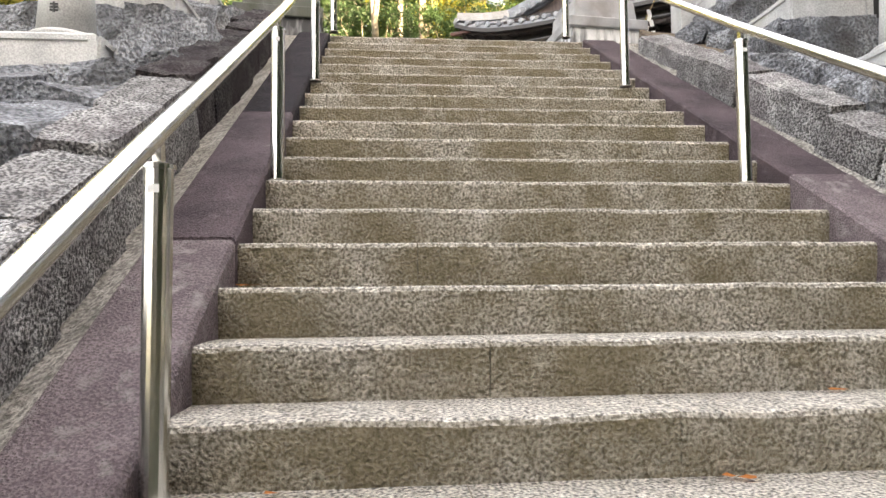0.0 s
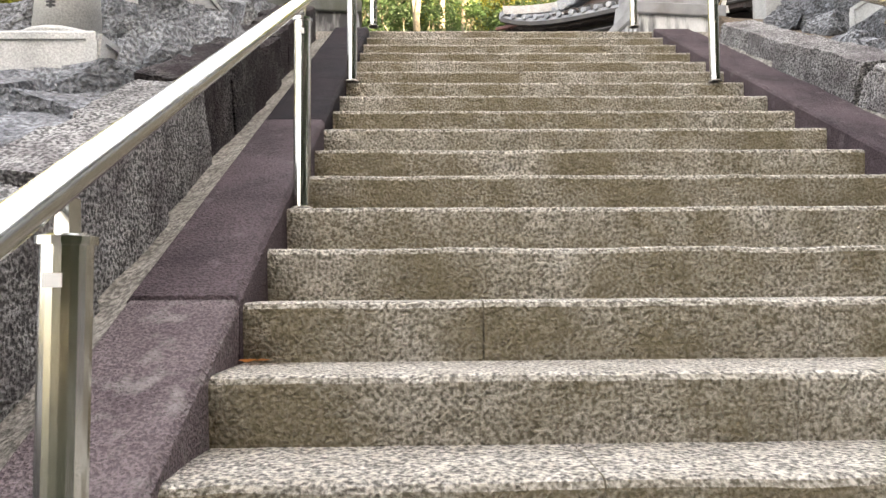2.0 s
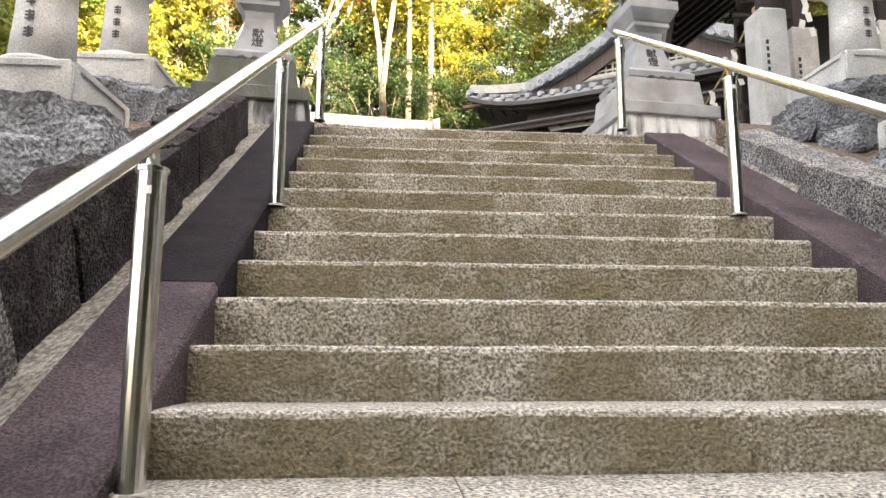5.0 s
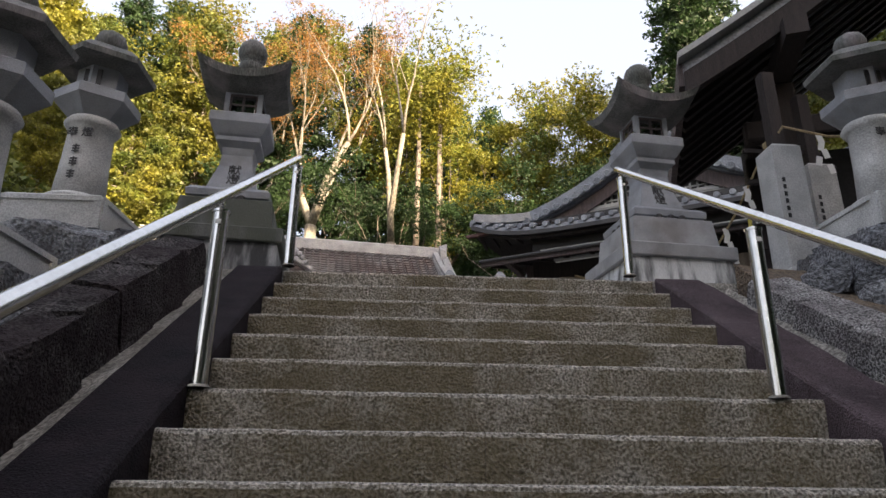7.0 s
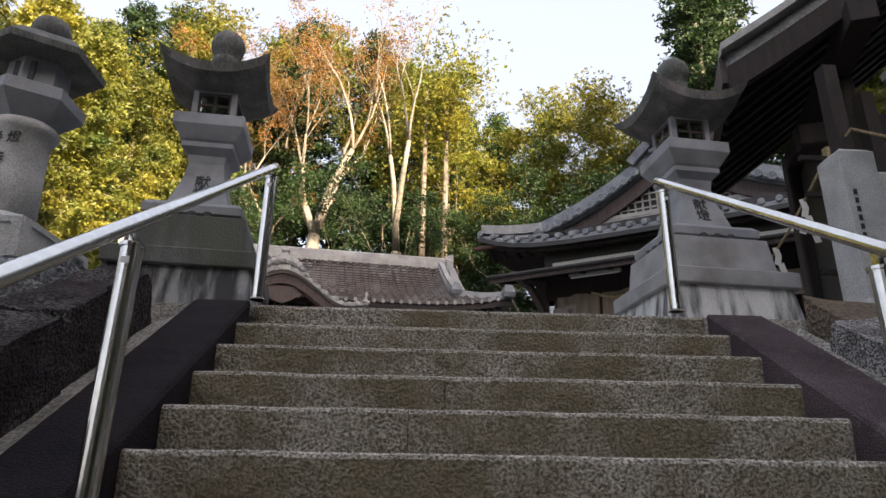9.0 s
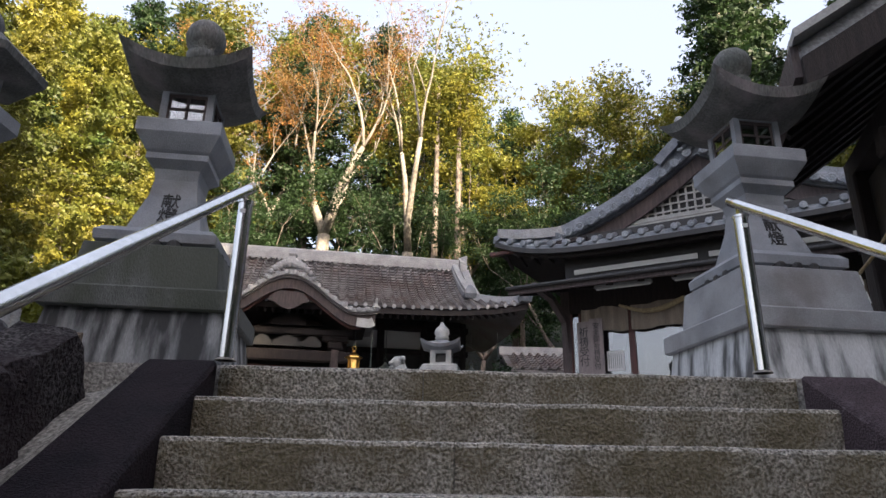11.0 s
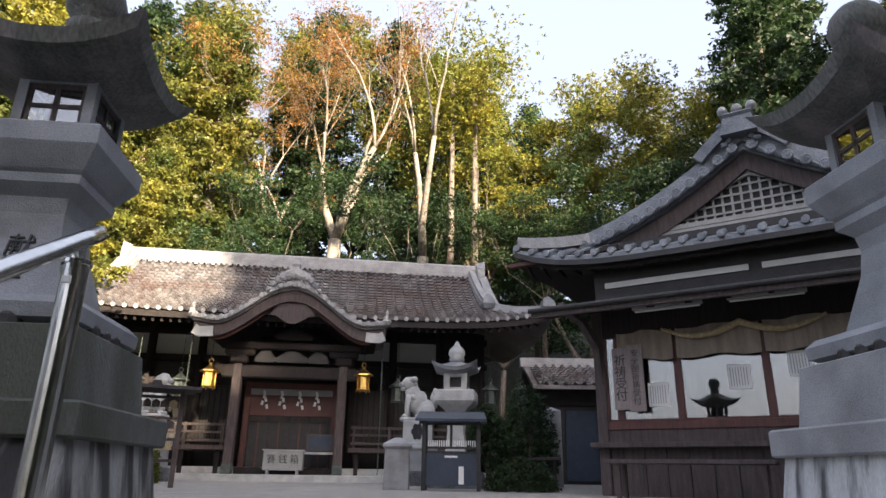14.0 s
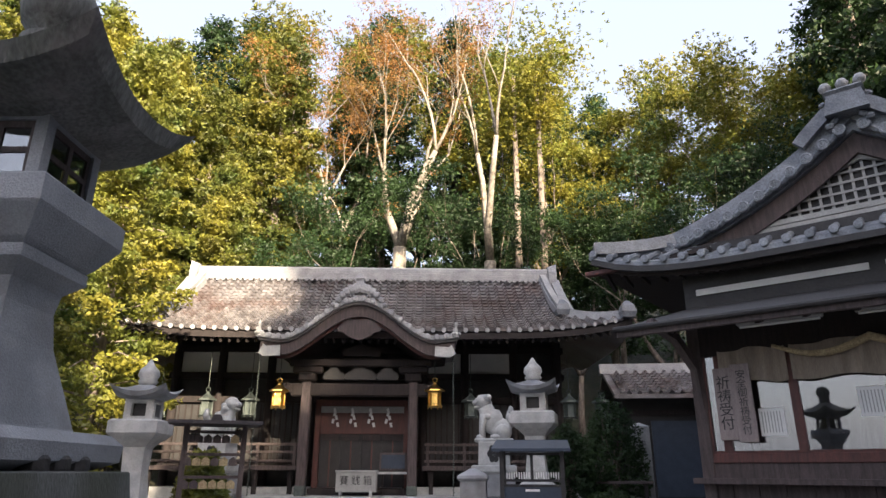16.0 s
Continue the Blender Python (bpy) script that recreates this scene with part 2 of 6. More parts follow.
def box(bm, x0, x1, y0, y1, z0, z1, bevel=0.0, m=None):
    r = bmesh.ops.create_cube(bm, size=1.0)
    vs = r["verts"]
    for v in vs:
        v.co = Vector((x0 + (v.co.x + 0.5) * (x1 - x0), y0 + (v.co.y + 0.5) * (y1 - y0), z0 + (v.co.z + 0.5) * (z1 - z0)))
    if m is not None:
        bmesh.ops.transform(bm, matrix=m, verts=vs)
    if bevel:
        es = list({e for v in vs for e in v.link_edges})
        bmesh.ops.bevel(bm, geom=es, offset=bevel, segments=1, affect="EDGES")
    return bm


def bx(*a, **k):
    return box(B(), *a, **k)


def loft(bm, rings, caps=True, closed=True):
    rows = [[bm.verts.new(p) for p in r] for r in rings]
    n = len(rows[0])
    for a, b in zip(rows, rows[1:]):
        for i in range(n if closed else n - 1):
            bm.faces.new((a[i], a[(i + 1) % n], b[(i + 1) % n], b[i]))
    if caps:
        bm.faces.new(rows[0][::-1])
        bm.faces.new(rows[-1])
    return bm


def sq(levels, cx=0.0, cy=0.0, bm=None):
    """Square tiers: (half width, z) rows."""
    return loft(bm or B(), [[(cx + s * h, cy + t * h, z) for s, t in ((-1, -1), (1, -1), (1, 1), (-1, 1))] for h, z in levels])


def lathe(levels, n=16, cx=0.0, cy=0.0, bm=None, turn=0.0):
    return loft(bm or B(), [[(cx + r * math.cos(turn + 2 * math.pi * i / n), cy + r * math.sin(turn + 2 * math.pi * i / n), z)
                             for i in range(n)] for r, z in levels])


def tube(bm, pts, radii, n=8):
    pts = [Vector(p) for p in pts]
    if isinstance(radii, (int, float)):
        radii = [radii] * len(pts)
    rings = []
    for i, p in enumerate(pts):
        d = (pts[min(i + 1, len(pts) - 1)] - pts[max(i - 1, 0)]).normalized()
        a = d.orthogonal().normalized() if abs(d.z) > 0.95 else d.cross(Vector((0, 0, 1))).normalized()
        b = d.cross(a)
        rings.append([p + radii[i] * (math.cos(2 * math.pi * k / n) * a + math.sin(2 * math.pi * k / n) * b) for k in range(n)])
    return loft(bm, rings)


def sweep(bm, pts, w, h):
    """A bar of rectangular section along pts, standing on them."""
    pts = [Vector(p) for p in pts]
    rings = []
    for i, p in enumerate(pts):
        d = (pts[min(i + 1, len(pts) - 1)] - pts[max(i - 1, 0)]).normalized()
        a = d.cross(Vector((0, 0, 1))).normalized()
        u = a.cross(d).normalized()
        rings.append([p - a * w / 2, p + a * w / 2, p + a * w * 0.42 + u * h, p - a * w * 0.42 + u * h])
    return loft(bm, rings)


def sheet(bm, fn, nu, nv, thick=0.0):
    """A surface fn(u, v) on the unit square, with a thickness downwards."""
    top = [[bm.verts.new(fn(i / nu, j / nv)) for i in range(nu + 1)] for j in range(nv + 1)]
    for j in range(nv):
        for i in range(nu):
            bm.faces.new((top[j][i], top[j][i + 1], top[j + 1][i + 1], top[j + 1][i]))
    if thick:
        low = [[bm.verts.new(v.co - Vector((0, 0, thick))) for v in r] for r in top]
        for j in range(nv):
            for i in range(nu):
                bm.faces.new((low[j][i], low[j + 1][i], low[j + 1][i + 1], low[j][i + 1]))
        for j in range(nv):
            bm.faces.new((top[j][0], top[j + 1][0], low[j + 1][0], low[j][0]))
            bm.faces.new((top[j][nu], low[j][nu], low[j + 1][nu], top[j + 1][nu]))
        for i in range(nu):
            bm.faces.new((top[0][i], low[0][i], low[0][i + 1], top[0][i + 1]))
            bm.faces.new((top[nv][i], top[nv][i + 1], low[nv][i + 1], low[nv][i]))
    return bm


def writing(name, text, size, m, parent, material=None, depth=0.004):
    """Lettering laid upright on the xz plane of m, facing -y, centred, one line of text after the other."""
    cu = bpy.data.curves.new(name, "FONT")
    cu.body, cu.size, cu.align_x, cu.align_y, cu.extrude, cu.space_line = text, size, "CENTER", "CENTER", depth, 0.95
    ob = bpy.data.objects.new(name, cu)
    scene.collection.objects.link(ob)
    dg = bpy.context.evaluated_depsgraph_get()
    me = bpy.data.meshes.new_from_object(ob.evaluated_get(dg))
    bpy.data.objects.remove(ob)
    me.name = name
    me.materials.clear()
    me.materials.append(material or INK)
    o = new(name, me)
    o.parent = parent
    o.matrix_basis = m @ pose(0, 0, 0, 90, 0, 0)
    return o


def piece(name, me, parent, m):
    o = new(name, me)
    o.parent = parent
    o.matrix_basis = m
    return o


def stone_mesh(name, material, seed, cuts=4, rough=0.08, chip=0.06, planes=9):
    """A stone in the unit cube about the origin: a block whose corners and faces are struck off flat, with a broken surface."""
    rnd = random.Random(seed * 13 + 1)
    bm = B()
    bmesh.ops.create_cube(bm, size=1.0)
    for k in range(planes):
        d = Vector((rnd.choice((-1, 1)) * rnd.uniform(0.15, 1), rnd.choice((-1, 1)) * rnd.uniform(0.15, 1), rnd.choice((-1, 1)) * rnd.uniform(0.15, 1)))
        d.normalize()
        reach = 0.5 * (abs(d.x) + abs(d.y) + abs(d.z))
        r = bmesh.ops.bisect_plane(bm, geom=bm.verts[:] + bm.edges[:] + bm.faces[:], plane_co=d * (reach - rnd.uniform(0.3, 1.0) * chip), plane_no=d, clear_outer=True)
        bmesh.ops.contextual_create(bm, geom=[e for e in r["geom_cut"] if isinstance(e, bmesh.types.BMEdge)])
    bmesh.ops.triangulate(bm, faces=bm.faces[:])
    for k in range(cuts):
        bmesh.ops.subdivide_edges(bm, edges=[e for e in bm.edges if e.calc_length() > 0.2], cuts=1, use_grid_fill=False)
        bmesh.ops.triangulate(bm, faces=bm.faces[:])
    for v in bm.verts:
        p = v.co.copy()
        k = noise.noise(p * 3.2 + Vector((seed * 3.1, seed, 0))) + 0.7 * noise.noise(p * 8.5 + Vector((seed, 7, seed)))
        v.co += p.normalized() * k * rough
    bmesh.ops.recalc_face_normals(bm, faces=bm.faces)
    me = bpy.data.meshes.new(name)
    bm.to_mesh(me)
    bm.free()
    me.materials.append(material)
    return me


# ---- ground ----
RISE, TREAD, N_TOP, N_LOW = 0.18, 0.30, 18, -12
TOP = N_TOP * RISE
XL, XR = 0.07, 2.84          # clear width of the flight


def slope(y):
    return RISE * (y / TREAD + 1)


def ground_height(x, y):
    if y < 5.15:
        s = max(slope(y), -1.98)
        if -0.9 < x < 3.8:
            return s - 0.5
        return min(s - 0.12, TOP - 0.05) if y > -3.9 else -2.0
    z = TOP - 0.02
    far = max(y - 27.0, -x - 13 + max(0, 14 - y), x - 17.0, 0.0)
    return z + min(far * 0.5, 13 + 0.02 * far)


xs = sorted(set([-900, -400, -200, -120, -80, -60, -45, 45, 60, 80, 120, 200, 400, 900] + [i * 2.0 for i in range(-20, 21)]
                + [-1.2, -0.95, -0.85, -0.4, 0.5, 1, 1.5, 2.5, 3, 3.3, 3.75, 3.85, 5]))
ys = sorted(set([-900, -400, -200, -100, -60, -40, -25, -15, -10, -7, -5, -4, -3.85, 5.1, 5.2] + [i * 0.5 for i in range(-7, 11)]
                + [6 + i * 2.0 for i in range(24)] + [60, 75, 100, 150, 300, 900]))
gb = B()
gv = [[gb.verts.new((x, y, ground_height(x, y))) for x in xs] for y in ys]
for j in range(len(ys) - 1):
    for i in range(len(xs) - 1):
        gb.faces.new((gv[j][i], gv[j][i + 1], gv[j + 1][i + 1], gv[j + 1][i]))
ground = tagged(part("ground", gb, FOREST), "dark forest floor and hillside of leaf litter", "ground", kind="structure")
court = part("pavement", bx(-12, 16, 5.12, 26, TOP - 0.2, TOP, 0.0), GRAVEL)
tagged(court, "pale gravel courtyard in front of the shrine hall", "pavement", kind="structure")


# ---- flight of steps ----
def step_stone(x0, x1, n, seed):
    y0, z1 = (n - 1) * TREAD, n * RISE
    k = 26
    rings = []
    for i in range(k + 1):
        x = x0 + (x1 - x0) * i / k
        j = noise.noise(Vector((x * 3.1, n * 5.3, seed))) * 0.008 + noise.noise(Vector((x * 11, n * 3.3, seed))) * 0.004
        j2 = noise.noise(Vector((x * 6.1, n * 2.3, seed + 9))) * 0.006
        rings.append([(x, y0 + 0.012 + j2, z1 - RISE - 0.005), (x, y0 + j2, z1 - 0.09), (x, y0 - 0.004 + j2, z1 - 0.02 + j),
                      (x, y0 + 0.004 + j2, z1 - 0.006 + j), (x, y0 + 0.02 + j2, z1 + j * 0.6),
                      (x, y0 + 0.16, z1 + j * 0.4), (x, y0 + TREAD + 0.06, z1 - 0.004), (x, y0 + TREAD + 0.06, z1 - RISE)])
    return loft(B(), rings)


stairs = thing("stairs", "straight flight of mossy hewn granite steps, risers also painted darker for shade", "stairs", kind="structure")
for n in range(N_LOW, N_TOP + 1):
    rnd = random.Random(n * 7 + 3)
    cutsx = [XL] + ([1.45 + rnd.uniform(-0.35, 0.35)] if n % 2 else [1.0 + rnd.uniform(-.2, .2), 2.0 + rnd.uniform(-.2, .2)]) + [XR]
    for a, b in zip(cutsx, cutsx[1:]):
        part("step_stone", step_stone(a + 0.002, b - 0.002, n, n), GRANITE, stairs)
for side, x0, x1 in (("west", XL - 0.33, XL + 0.004), ("east", XR - 0.004, XR + 0.36)):
    kerb = thing("trim_" + side, "sloping purple-grey cement kerb beside the steps, shade painted darker higher up", "kerb", kind="structure")
    # the tone steps at these breaks are painted shade, darkest at the top
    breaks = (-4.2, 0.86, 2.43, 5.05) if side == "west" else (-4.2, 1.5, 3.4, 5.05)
    for ya, yb, cement in zip(breaks, breaks[1:], (CEMENT, CEMENT_MID, CEMENT_SHADE if side == "west" else CEMENT_MID)):
        rings = []
        lift = rnd.uniform(-0.004, 0.01)
        for i in range(41):
            y = ya + 0.004 + i * (yb - ya - 0.008) / 40
            z = min(slope(y), TOP) + 0.035 + lift
            w = 0.006 * noise.noise(Vector((y * 2.5, x0, 3))) + 0.007 * noise.noise(Vector((y * 9, x0, 3)))
            rings.append([(x0, y, z - 0.6), (x1, y, z - 0.6), (x1 + w, y, z - 0.02 + w), (x1 - 0.016 + w, y, z + w), (x0 + 0.015, y, z + w), (x0, y, z - 0.015)])
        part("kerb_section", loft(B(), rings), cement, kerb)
    mx0, mx1 = (x0 - 0.20, x0) if side == "west" else (x1, x1 + 0.12)
    bm = B()
    rings = []
    for i in range(80):
        y = -4.2 + i * (4.9 + 4.2) / 79
        z = slope(y) - 0.04
        w = 0.03 * noise.noise(Vector((y * 4, mx0, 5)))
        rings.append([(mx0, y, z - 0.4), (mx1, y, z - 0.4), (mx1, y, z + 0.055 + w * 0.5), ((mx0 + mx1) / 2, y, z + w), (mx0, y, z - 0.02 + w)])
    loft(bm, rings)
    tagged(part("gutter_" + side, bm, MORTAR), "rough mortar gutter along the kerb", "gutter", kind="structure")

# low walls of hewn blocks that climb with the steps
hewn = [stone_mesh("hewn_block", HEWN, s, 3, 0.03, 0.10, 7) for s in range(5)]
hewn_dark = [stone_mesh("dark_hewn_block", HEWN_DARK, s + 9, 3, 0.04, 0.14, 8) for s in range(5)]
rough = [stone_mesh("rough_block", ROUGH, s + 20, 3, 0.05, 0.22, 10) for s in range(8)]
ang = math.degrees(math.atan2(RISE, TREAD))
for side, x, out in (("west", -0.42, -1), ("east", 3.31, 1)):
    w = thing("wall_" + side, "low climbing wall of hewn speckled granite blocks", "wall", kind="structure")
    rnd = random.Random(5 if out < 0 else 6)
    y = -3.6
    k = 0
    while y < 4.45:
        ln = rnd.uniform(0.34, 0.55)
        hgt = (0.62 if out < 0 else 0.52) - 0.03 * max(0, y) + rnd.uniform(-0.03, 0.03)
        yc = y + ln / 2
        m = pose(x + out * (0.13 + rnd.uniform(-0.03, 0.03)), yc, slope(yc) - 0.20 + hgt / 2, ang, out * -6, 0) @ Matrix.Diagonal((0.30, ln / math.cos(radians(ang)) * 0.93, hgt, 1))
        # upper west blocks take the copy with shade in its colour
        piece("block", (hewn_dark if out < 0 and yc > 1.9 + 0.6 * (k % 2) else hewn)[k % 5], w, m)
        y += ln
        k += 1
# banks behind them
for side, x0, x1 in (("west", -2.9, -0.6), ("east", 3.5, 5.9)):
    bm = sheet(B(), lambda u, v: (x0 + (x1 - x0) * u, -4 + 9.1 * v, slope(-4 + 9.1 * v) + 0.14 + 0.05 * noise.noise(Vector((u * 8, v * 22, x0)))), 14, 60, 0.5)
    tagged(part("bank_" + side, bm, EARTH), "strip of bare brown earth behind the low wall", "bank", kind="structure")


# ---- stepped piers of rough stone ----
def pier(x0, x1, y0, y1, top, seed, inner):
    w = thing("stone_pier", "stepped pier of rough grey-blue fieldstones", "pier", pose(0, 0, 0), "piers beside the steps")
    rnd = random.Random(seed)
    low = slope(y0) - 0.25
    part("core", bx(x0 + 0.13, x1 - 0.13, y0 + 0.13, y1, low, top - 0.03), MORTAR, w)
    z = top
    k = seed
    while z > low:
        h = min(rnd.uniform(0.36, 0.54), z - low + 0.15)
        for face in ("front", "side"):
            a, e = (x0, x1) if face == "front" else (y0 + 0.1, y1)
            p = a
            while p < e - 0.05:
                ln = rnd.uniform(0.42, 0.78)
                if e - p - ln < 0.2:
                    ln = e - p
                if face == "front":
                    c = ((p + ln / 2), y0 + 0.13 + rnd.uniform(-.04, .04), z - h / 2)
                    s = (ln * 1.03, 0.36, h * 1.04)
                else:
                    xs_ = x1 - 0.13 if inner > 0 else x0 + 0.13
                    c = (xs_ + rnd.uniform(-.04, .04), p + ln / 2, z - h / 2)
                    s = (0.36, ln * 1.03, h * 1.04)
                piece("stone", rough[k % 8], w, pose(*c, rnd.uniform(-4, 4), rnd.uniform(-5, 5), rnd.choice((0, 180)) + rnd.uniform(-4, 4)) @ Matrix.Diagonal((*s, 1)))
                k += 1
                p += ln
        z -= h
    return w


def bars(w, parent, y, rows, x=0.0):
    for z, h, hw in rows:
        bm = B()
        for q in (-0.5, 0.0, 0.5):
            box(bm, x - hw, x + hw, y - 0.004, y, z + q * h * 0.6 - 0.007, z + q * h * 0.6 + 0.007)
        box(bm, x - 0.007, x + 0.007, y - 0.006, y - 0.001, z - h / 2, z + h / 2)
        part("inscription", bm, INK, parent)


def column_lantern():
    l = thing("column_lantern", "stone lantern with round inscribed column and hexagonal roof", "stone lantern",
              group="column lanterns beside the steps")
    bm = sq([(0.43, -0.33), (0.43, -0.08), (0.37, -0.02), (0.30, 0.0)])
    p = part("pedestal", bm, PALE, l, "pale cement pedestal with framed panels")
    for k in range(4):
        fb = B()
        m = pose(0, 0, 0, 0, 0, 90 * k)
        for a in ((-0.42, 0.42, -0.445, -0.425, -0.10, -0.06), (-0.43, -0.36, -0.445, -0.425, -0.33, -0.10), (0.36, 0.43, -0.445, -0.425, -0.33, -0.10)):
            box(fb, *a, m=m)
        part("panel_frame", fb, PALE, p)
    part("foot_ring", lathe([(0.27, 0.0), (0.29, 0.03), (0.26, 0.06), (0.22, 0.08)], 20), PALE, l, smooth=True)
    c = part("column", lathe([(0.215, 0.06), (0.195, 0.4), (0.185, 0.72), (0.21, 0.74), (0.235, 0.78), (0.21, 0.82), (0.18, 0.83)], 24), PALE, l, "pale round column with carved writing", smooth=True)
    writing("inscription", "奉 燈", 0.1, pose(0, -0.196, 0.64, -2), c)
    bars(0, c, -0.205, [ (0.48, 0.08, 0.03), (0.36, 0.08, 0.03), (0.24, 0.08, 0.03)])
    part("platform", lathe([(0.2, 0.82), (0.34, 0.95), (0.36, 0.97), (0.36, 1.06), (0.33, 1.08)], 6, turn=math.pi / 6), LANTERN, l)
    fb = part("firebox", lathe([(0.21, 1.08), (0.21, 1.34)], 6, turn=math.pi / 6), LANTERN, l)
    part("opening", bx(-0.075, 0.075, -0.19, -0.178, 1.13, 1.29), BLACK, fb, "dark square opening")
    part("roof", lathe([(0.30, 1.33), (0.44, 1.35), (0.45, 1.40), (0.34, 1.50), (0.2, 1.58), (0.12, 1.60)], 6, turn=math.pi / 6), LANTERN_ROOF, l)
    part("finial", lathe([(0.08, 1.59), (0.13, 1.63), (0.145, 1.70), (0.12, 1.77), (0.05, 1.82), (0.01, 1.84)], 14), LANTERN_ROOF, l, smooth=True)
    return l


CL = column_lantern()
CL.matrix_basis = pose(-1.44, 4.98, 3.62) @ Matrix.Scale(0.84, 4)
spots = [(-1.36, 3.72, 3.0), (-1.44, 2.62, 2.14)]
rspots = [(4.52, 4.7, 3.74), (4.42, 3.6, 3.02), (4.44, 2.5, 2.2)]
for x, y, z in spots + rspots:
    copy_thing(CL, pose(x, y, z))
k = 0
for x, y, z in [(-1.40, 4.98, 3.62)] + spots + rspots:
    k += 1
    inner = 1 if x < 1 else -1
    pier(x - 0.42 - (0.6 if inner > 0 else 0), x + 0.42 + (0 if inner > 0 else 0.6), y - 0.42, y + 0.6, z - 0.28, k * 5, inner)
    # rubble that fills in between the pier and the low wall
    fill = thing("rubble", "heaped rough grey fieldstones beside the pier", "rubble", pose(0, 0, 0), "rubble beside the piers")
    rnd = random.Random(k)
    for q in range(7 if y < 3.0 else 3):
        yy = y - 0.45 + 0.16 * q
        xx = x + inner * rnd.uniform(0.42, 0.72)
        sz = rnd.uniform(0.3, 0.46) if y < 3.0 else 0.26
        piece("stone", rough[(q + k) % 8], fill, pose(xx, yy, slope(yy) + 0.12 + sz * 0.2, rnd.uniform(-14, 14), rnd.uniform(-12, 12), rnd.uniform(0, 180)) @ Matrix.Diagonal((sz, sz * 1.1, sz * 0.85, 1)))
    if y < 3 and inner > 0:
        pier(x - 1.0, x + 0.5, y - 1.75, y - 0.46, z - 0.95, 77, inner)


# the west bank is faced with large field stones below the piers
face = thing("stone_facing", "sloping facing of large rough grey fieldstones on the bank", "stone facing", pose(0, 0, 0))
rnd = random.Random(21)
yy, q = -3.4, 0
while yy < 2.0:
    step = rnd.uniform(0.45, 0.62)
    for xx in (-0.98, -1.52, -2.1, -2.65):
        hgt = rnd.uniform(0.45, 0.6)
        piece("stone", rough[q % 8], face, pose(xx + rnd.uniform(-.05, .05), yy + rnd.uniform(-.05, .05), slope(yy) + 0.12 + rnd.uniform(-.05, .1), 18 + rnd.uniform(-9, 9), rnd.uniform(-9, 9), rnd.choice((0, 180)) + rnd.uniform(-6, 6)) @ Matrix.Diagonal((0.6, step * 1.2, hgt, 1)))
        q += 1
    yy += step


# ---- handrails ----
def handrail(x, label):
    h = thing("handrail", label, "handrail", group="handrails")
    tops = []
    for n, y in ((-6, -1.88), (0, -0.13), (6, 1.585), (12, 3.31), (18, 5.02)):
        z0 = n * RISE + (0.003 if n < 18 else 0.005)
        zt = z0 + (0.795 if n > 0 else 0.835)
        p = part("post", lathe([(0.035, z0), (0.035, zt)], 20, x, y), STEEL, h, smooth=False)
        part("post_cap", lathe([(0.041, zt - 0.004), (0.041, zt + 0.008), (0.03, zt + 0.012)], 20, x, y), STEEL, p)
        part("label_plate", bx(x - 0.013, x + 0.013, y - 0.0375, y - 0.034, zt - 0.065, zt - 0.045), PAPER, p)
        part("bracket", sweep(B(), [(x, y - 0.016, zt + 0.01), (x, y + 0.016, zt + 0.01)], 0.022, 0.055), STEEL, p)
        part("collar", lathe([(0.048, z0), (0.042, z0 + 0.01), (0.036, z0 + 0.012)], 16, x, y), MORTAR, p)
        tops.append((y, zt + (0.087 if n < 18 else 0.075) + (0.008 if n <= 0 else 0)))
    pts = [(x, tops[0][0] - 0.6, tops[0][1] - 0.37)] + [(x, y, z) for y, z in tops] + [(x, 5.10, tops[-1][1] + 0.05)]
    part("rail", tube(B(), pts, 0.027, 16), STEEL, h, "polished steel tube", smooth=True)
    return h


handrail(0.115, "polished stainless steel handrail on round posts")
handrail(2.64, "polished stainless steel handrail on round posts")


# ---- square stone lanterns at the head of the steps ----
def lantern_roof(hw, z, h, lift, curl=0.0):
    bm = B()

    def top(u, v):
        a, b = 2 * u - 1, 2 * v - 1
        m = max(abs(a), abs(b))
        c = (abs(a) * abs(b)) ** 2.2
        return Vector((a * hw * (1 + 0.05 * c), b * hw * (1 + 0.05 * c), z + h * (1 - m) ** 1.35 + lift * c + 0.07))
    n = 16
    g = [[bm.verts.new(top(i / n, j / n)) for i in range(n + 1)] for j in range(n + 1)]
    lo = []
    for j in range(n + 1):
        r = []
        for i in range(n + 1):
            a, b = 2 * i / n - 1, 2 * j / n - 1
            c = (abs(a) * abs(b)) ** 2.2
            m = max(abs(a), abs(b))
            r.append(bm.verts.new((a * hw * 0.95, b * hw * 0.95, z + lift * c * 0.95 - 0.10 * (1 - m))))
        lo.append(r)
    for j in range(n):
        for i in range(n):
            bm.faces.new((g[j][i], g[j][i + 1], g[j + 1][i + 1], g[j + 1][i]))
            bm.faces.new((lo[j][i], lo[j + 1][i], lo[j + 1][i + 1], lo[j][i + 1]))
    for i in range(n):
        for A, C in ((0, 0), (n, n)):
            bm.faces.new((g[A][i], lo[A][i], lo[A][i + 1], g[A][i + 1]))
            bm.faces.new((g[i][A], g[i + 1][A], lo[i + 1][A], lo[i][A]))
    return bm


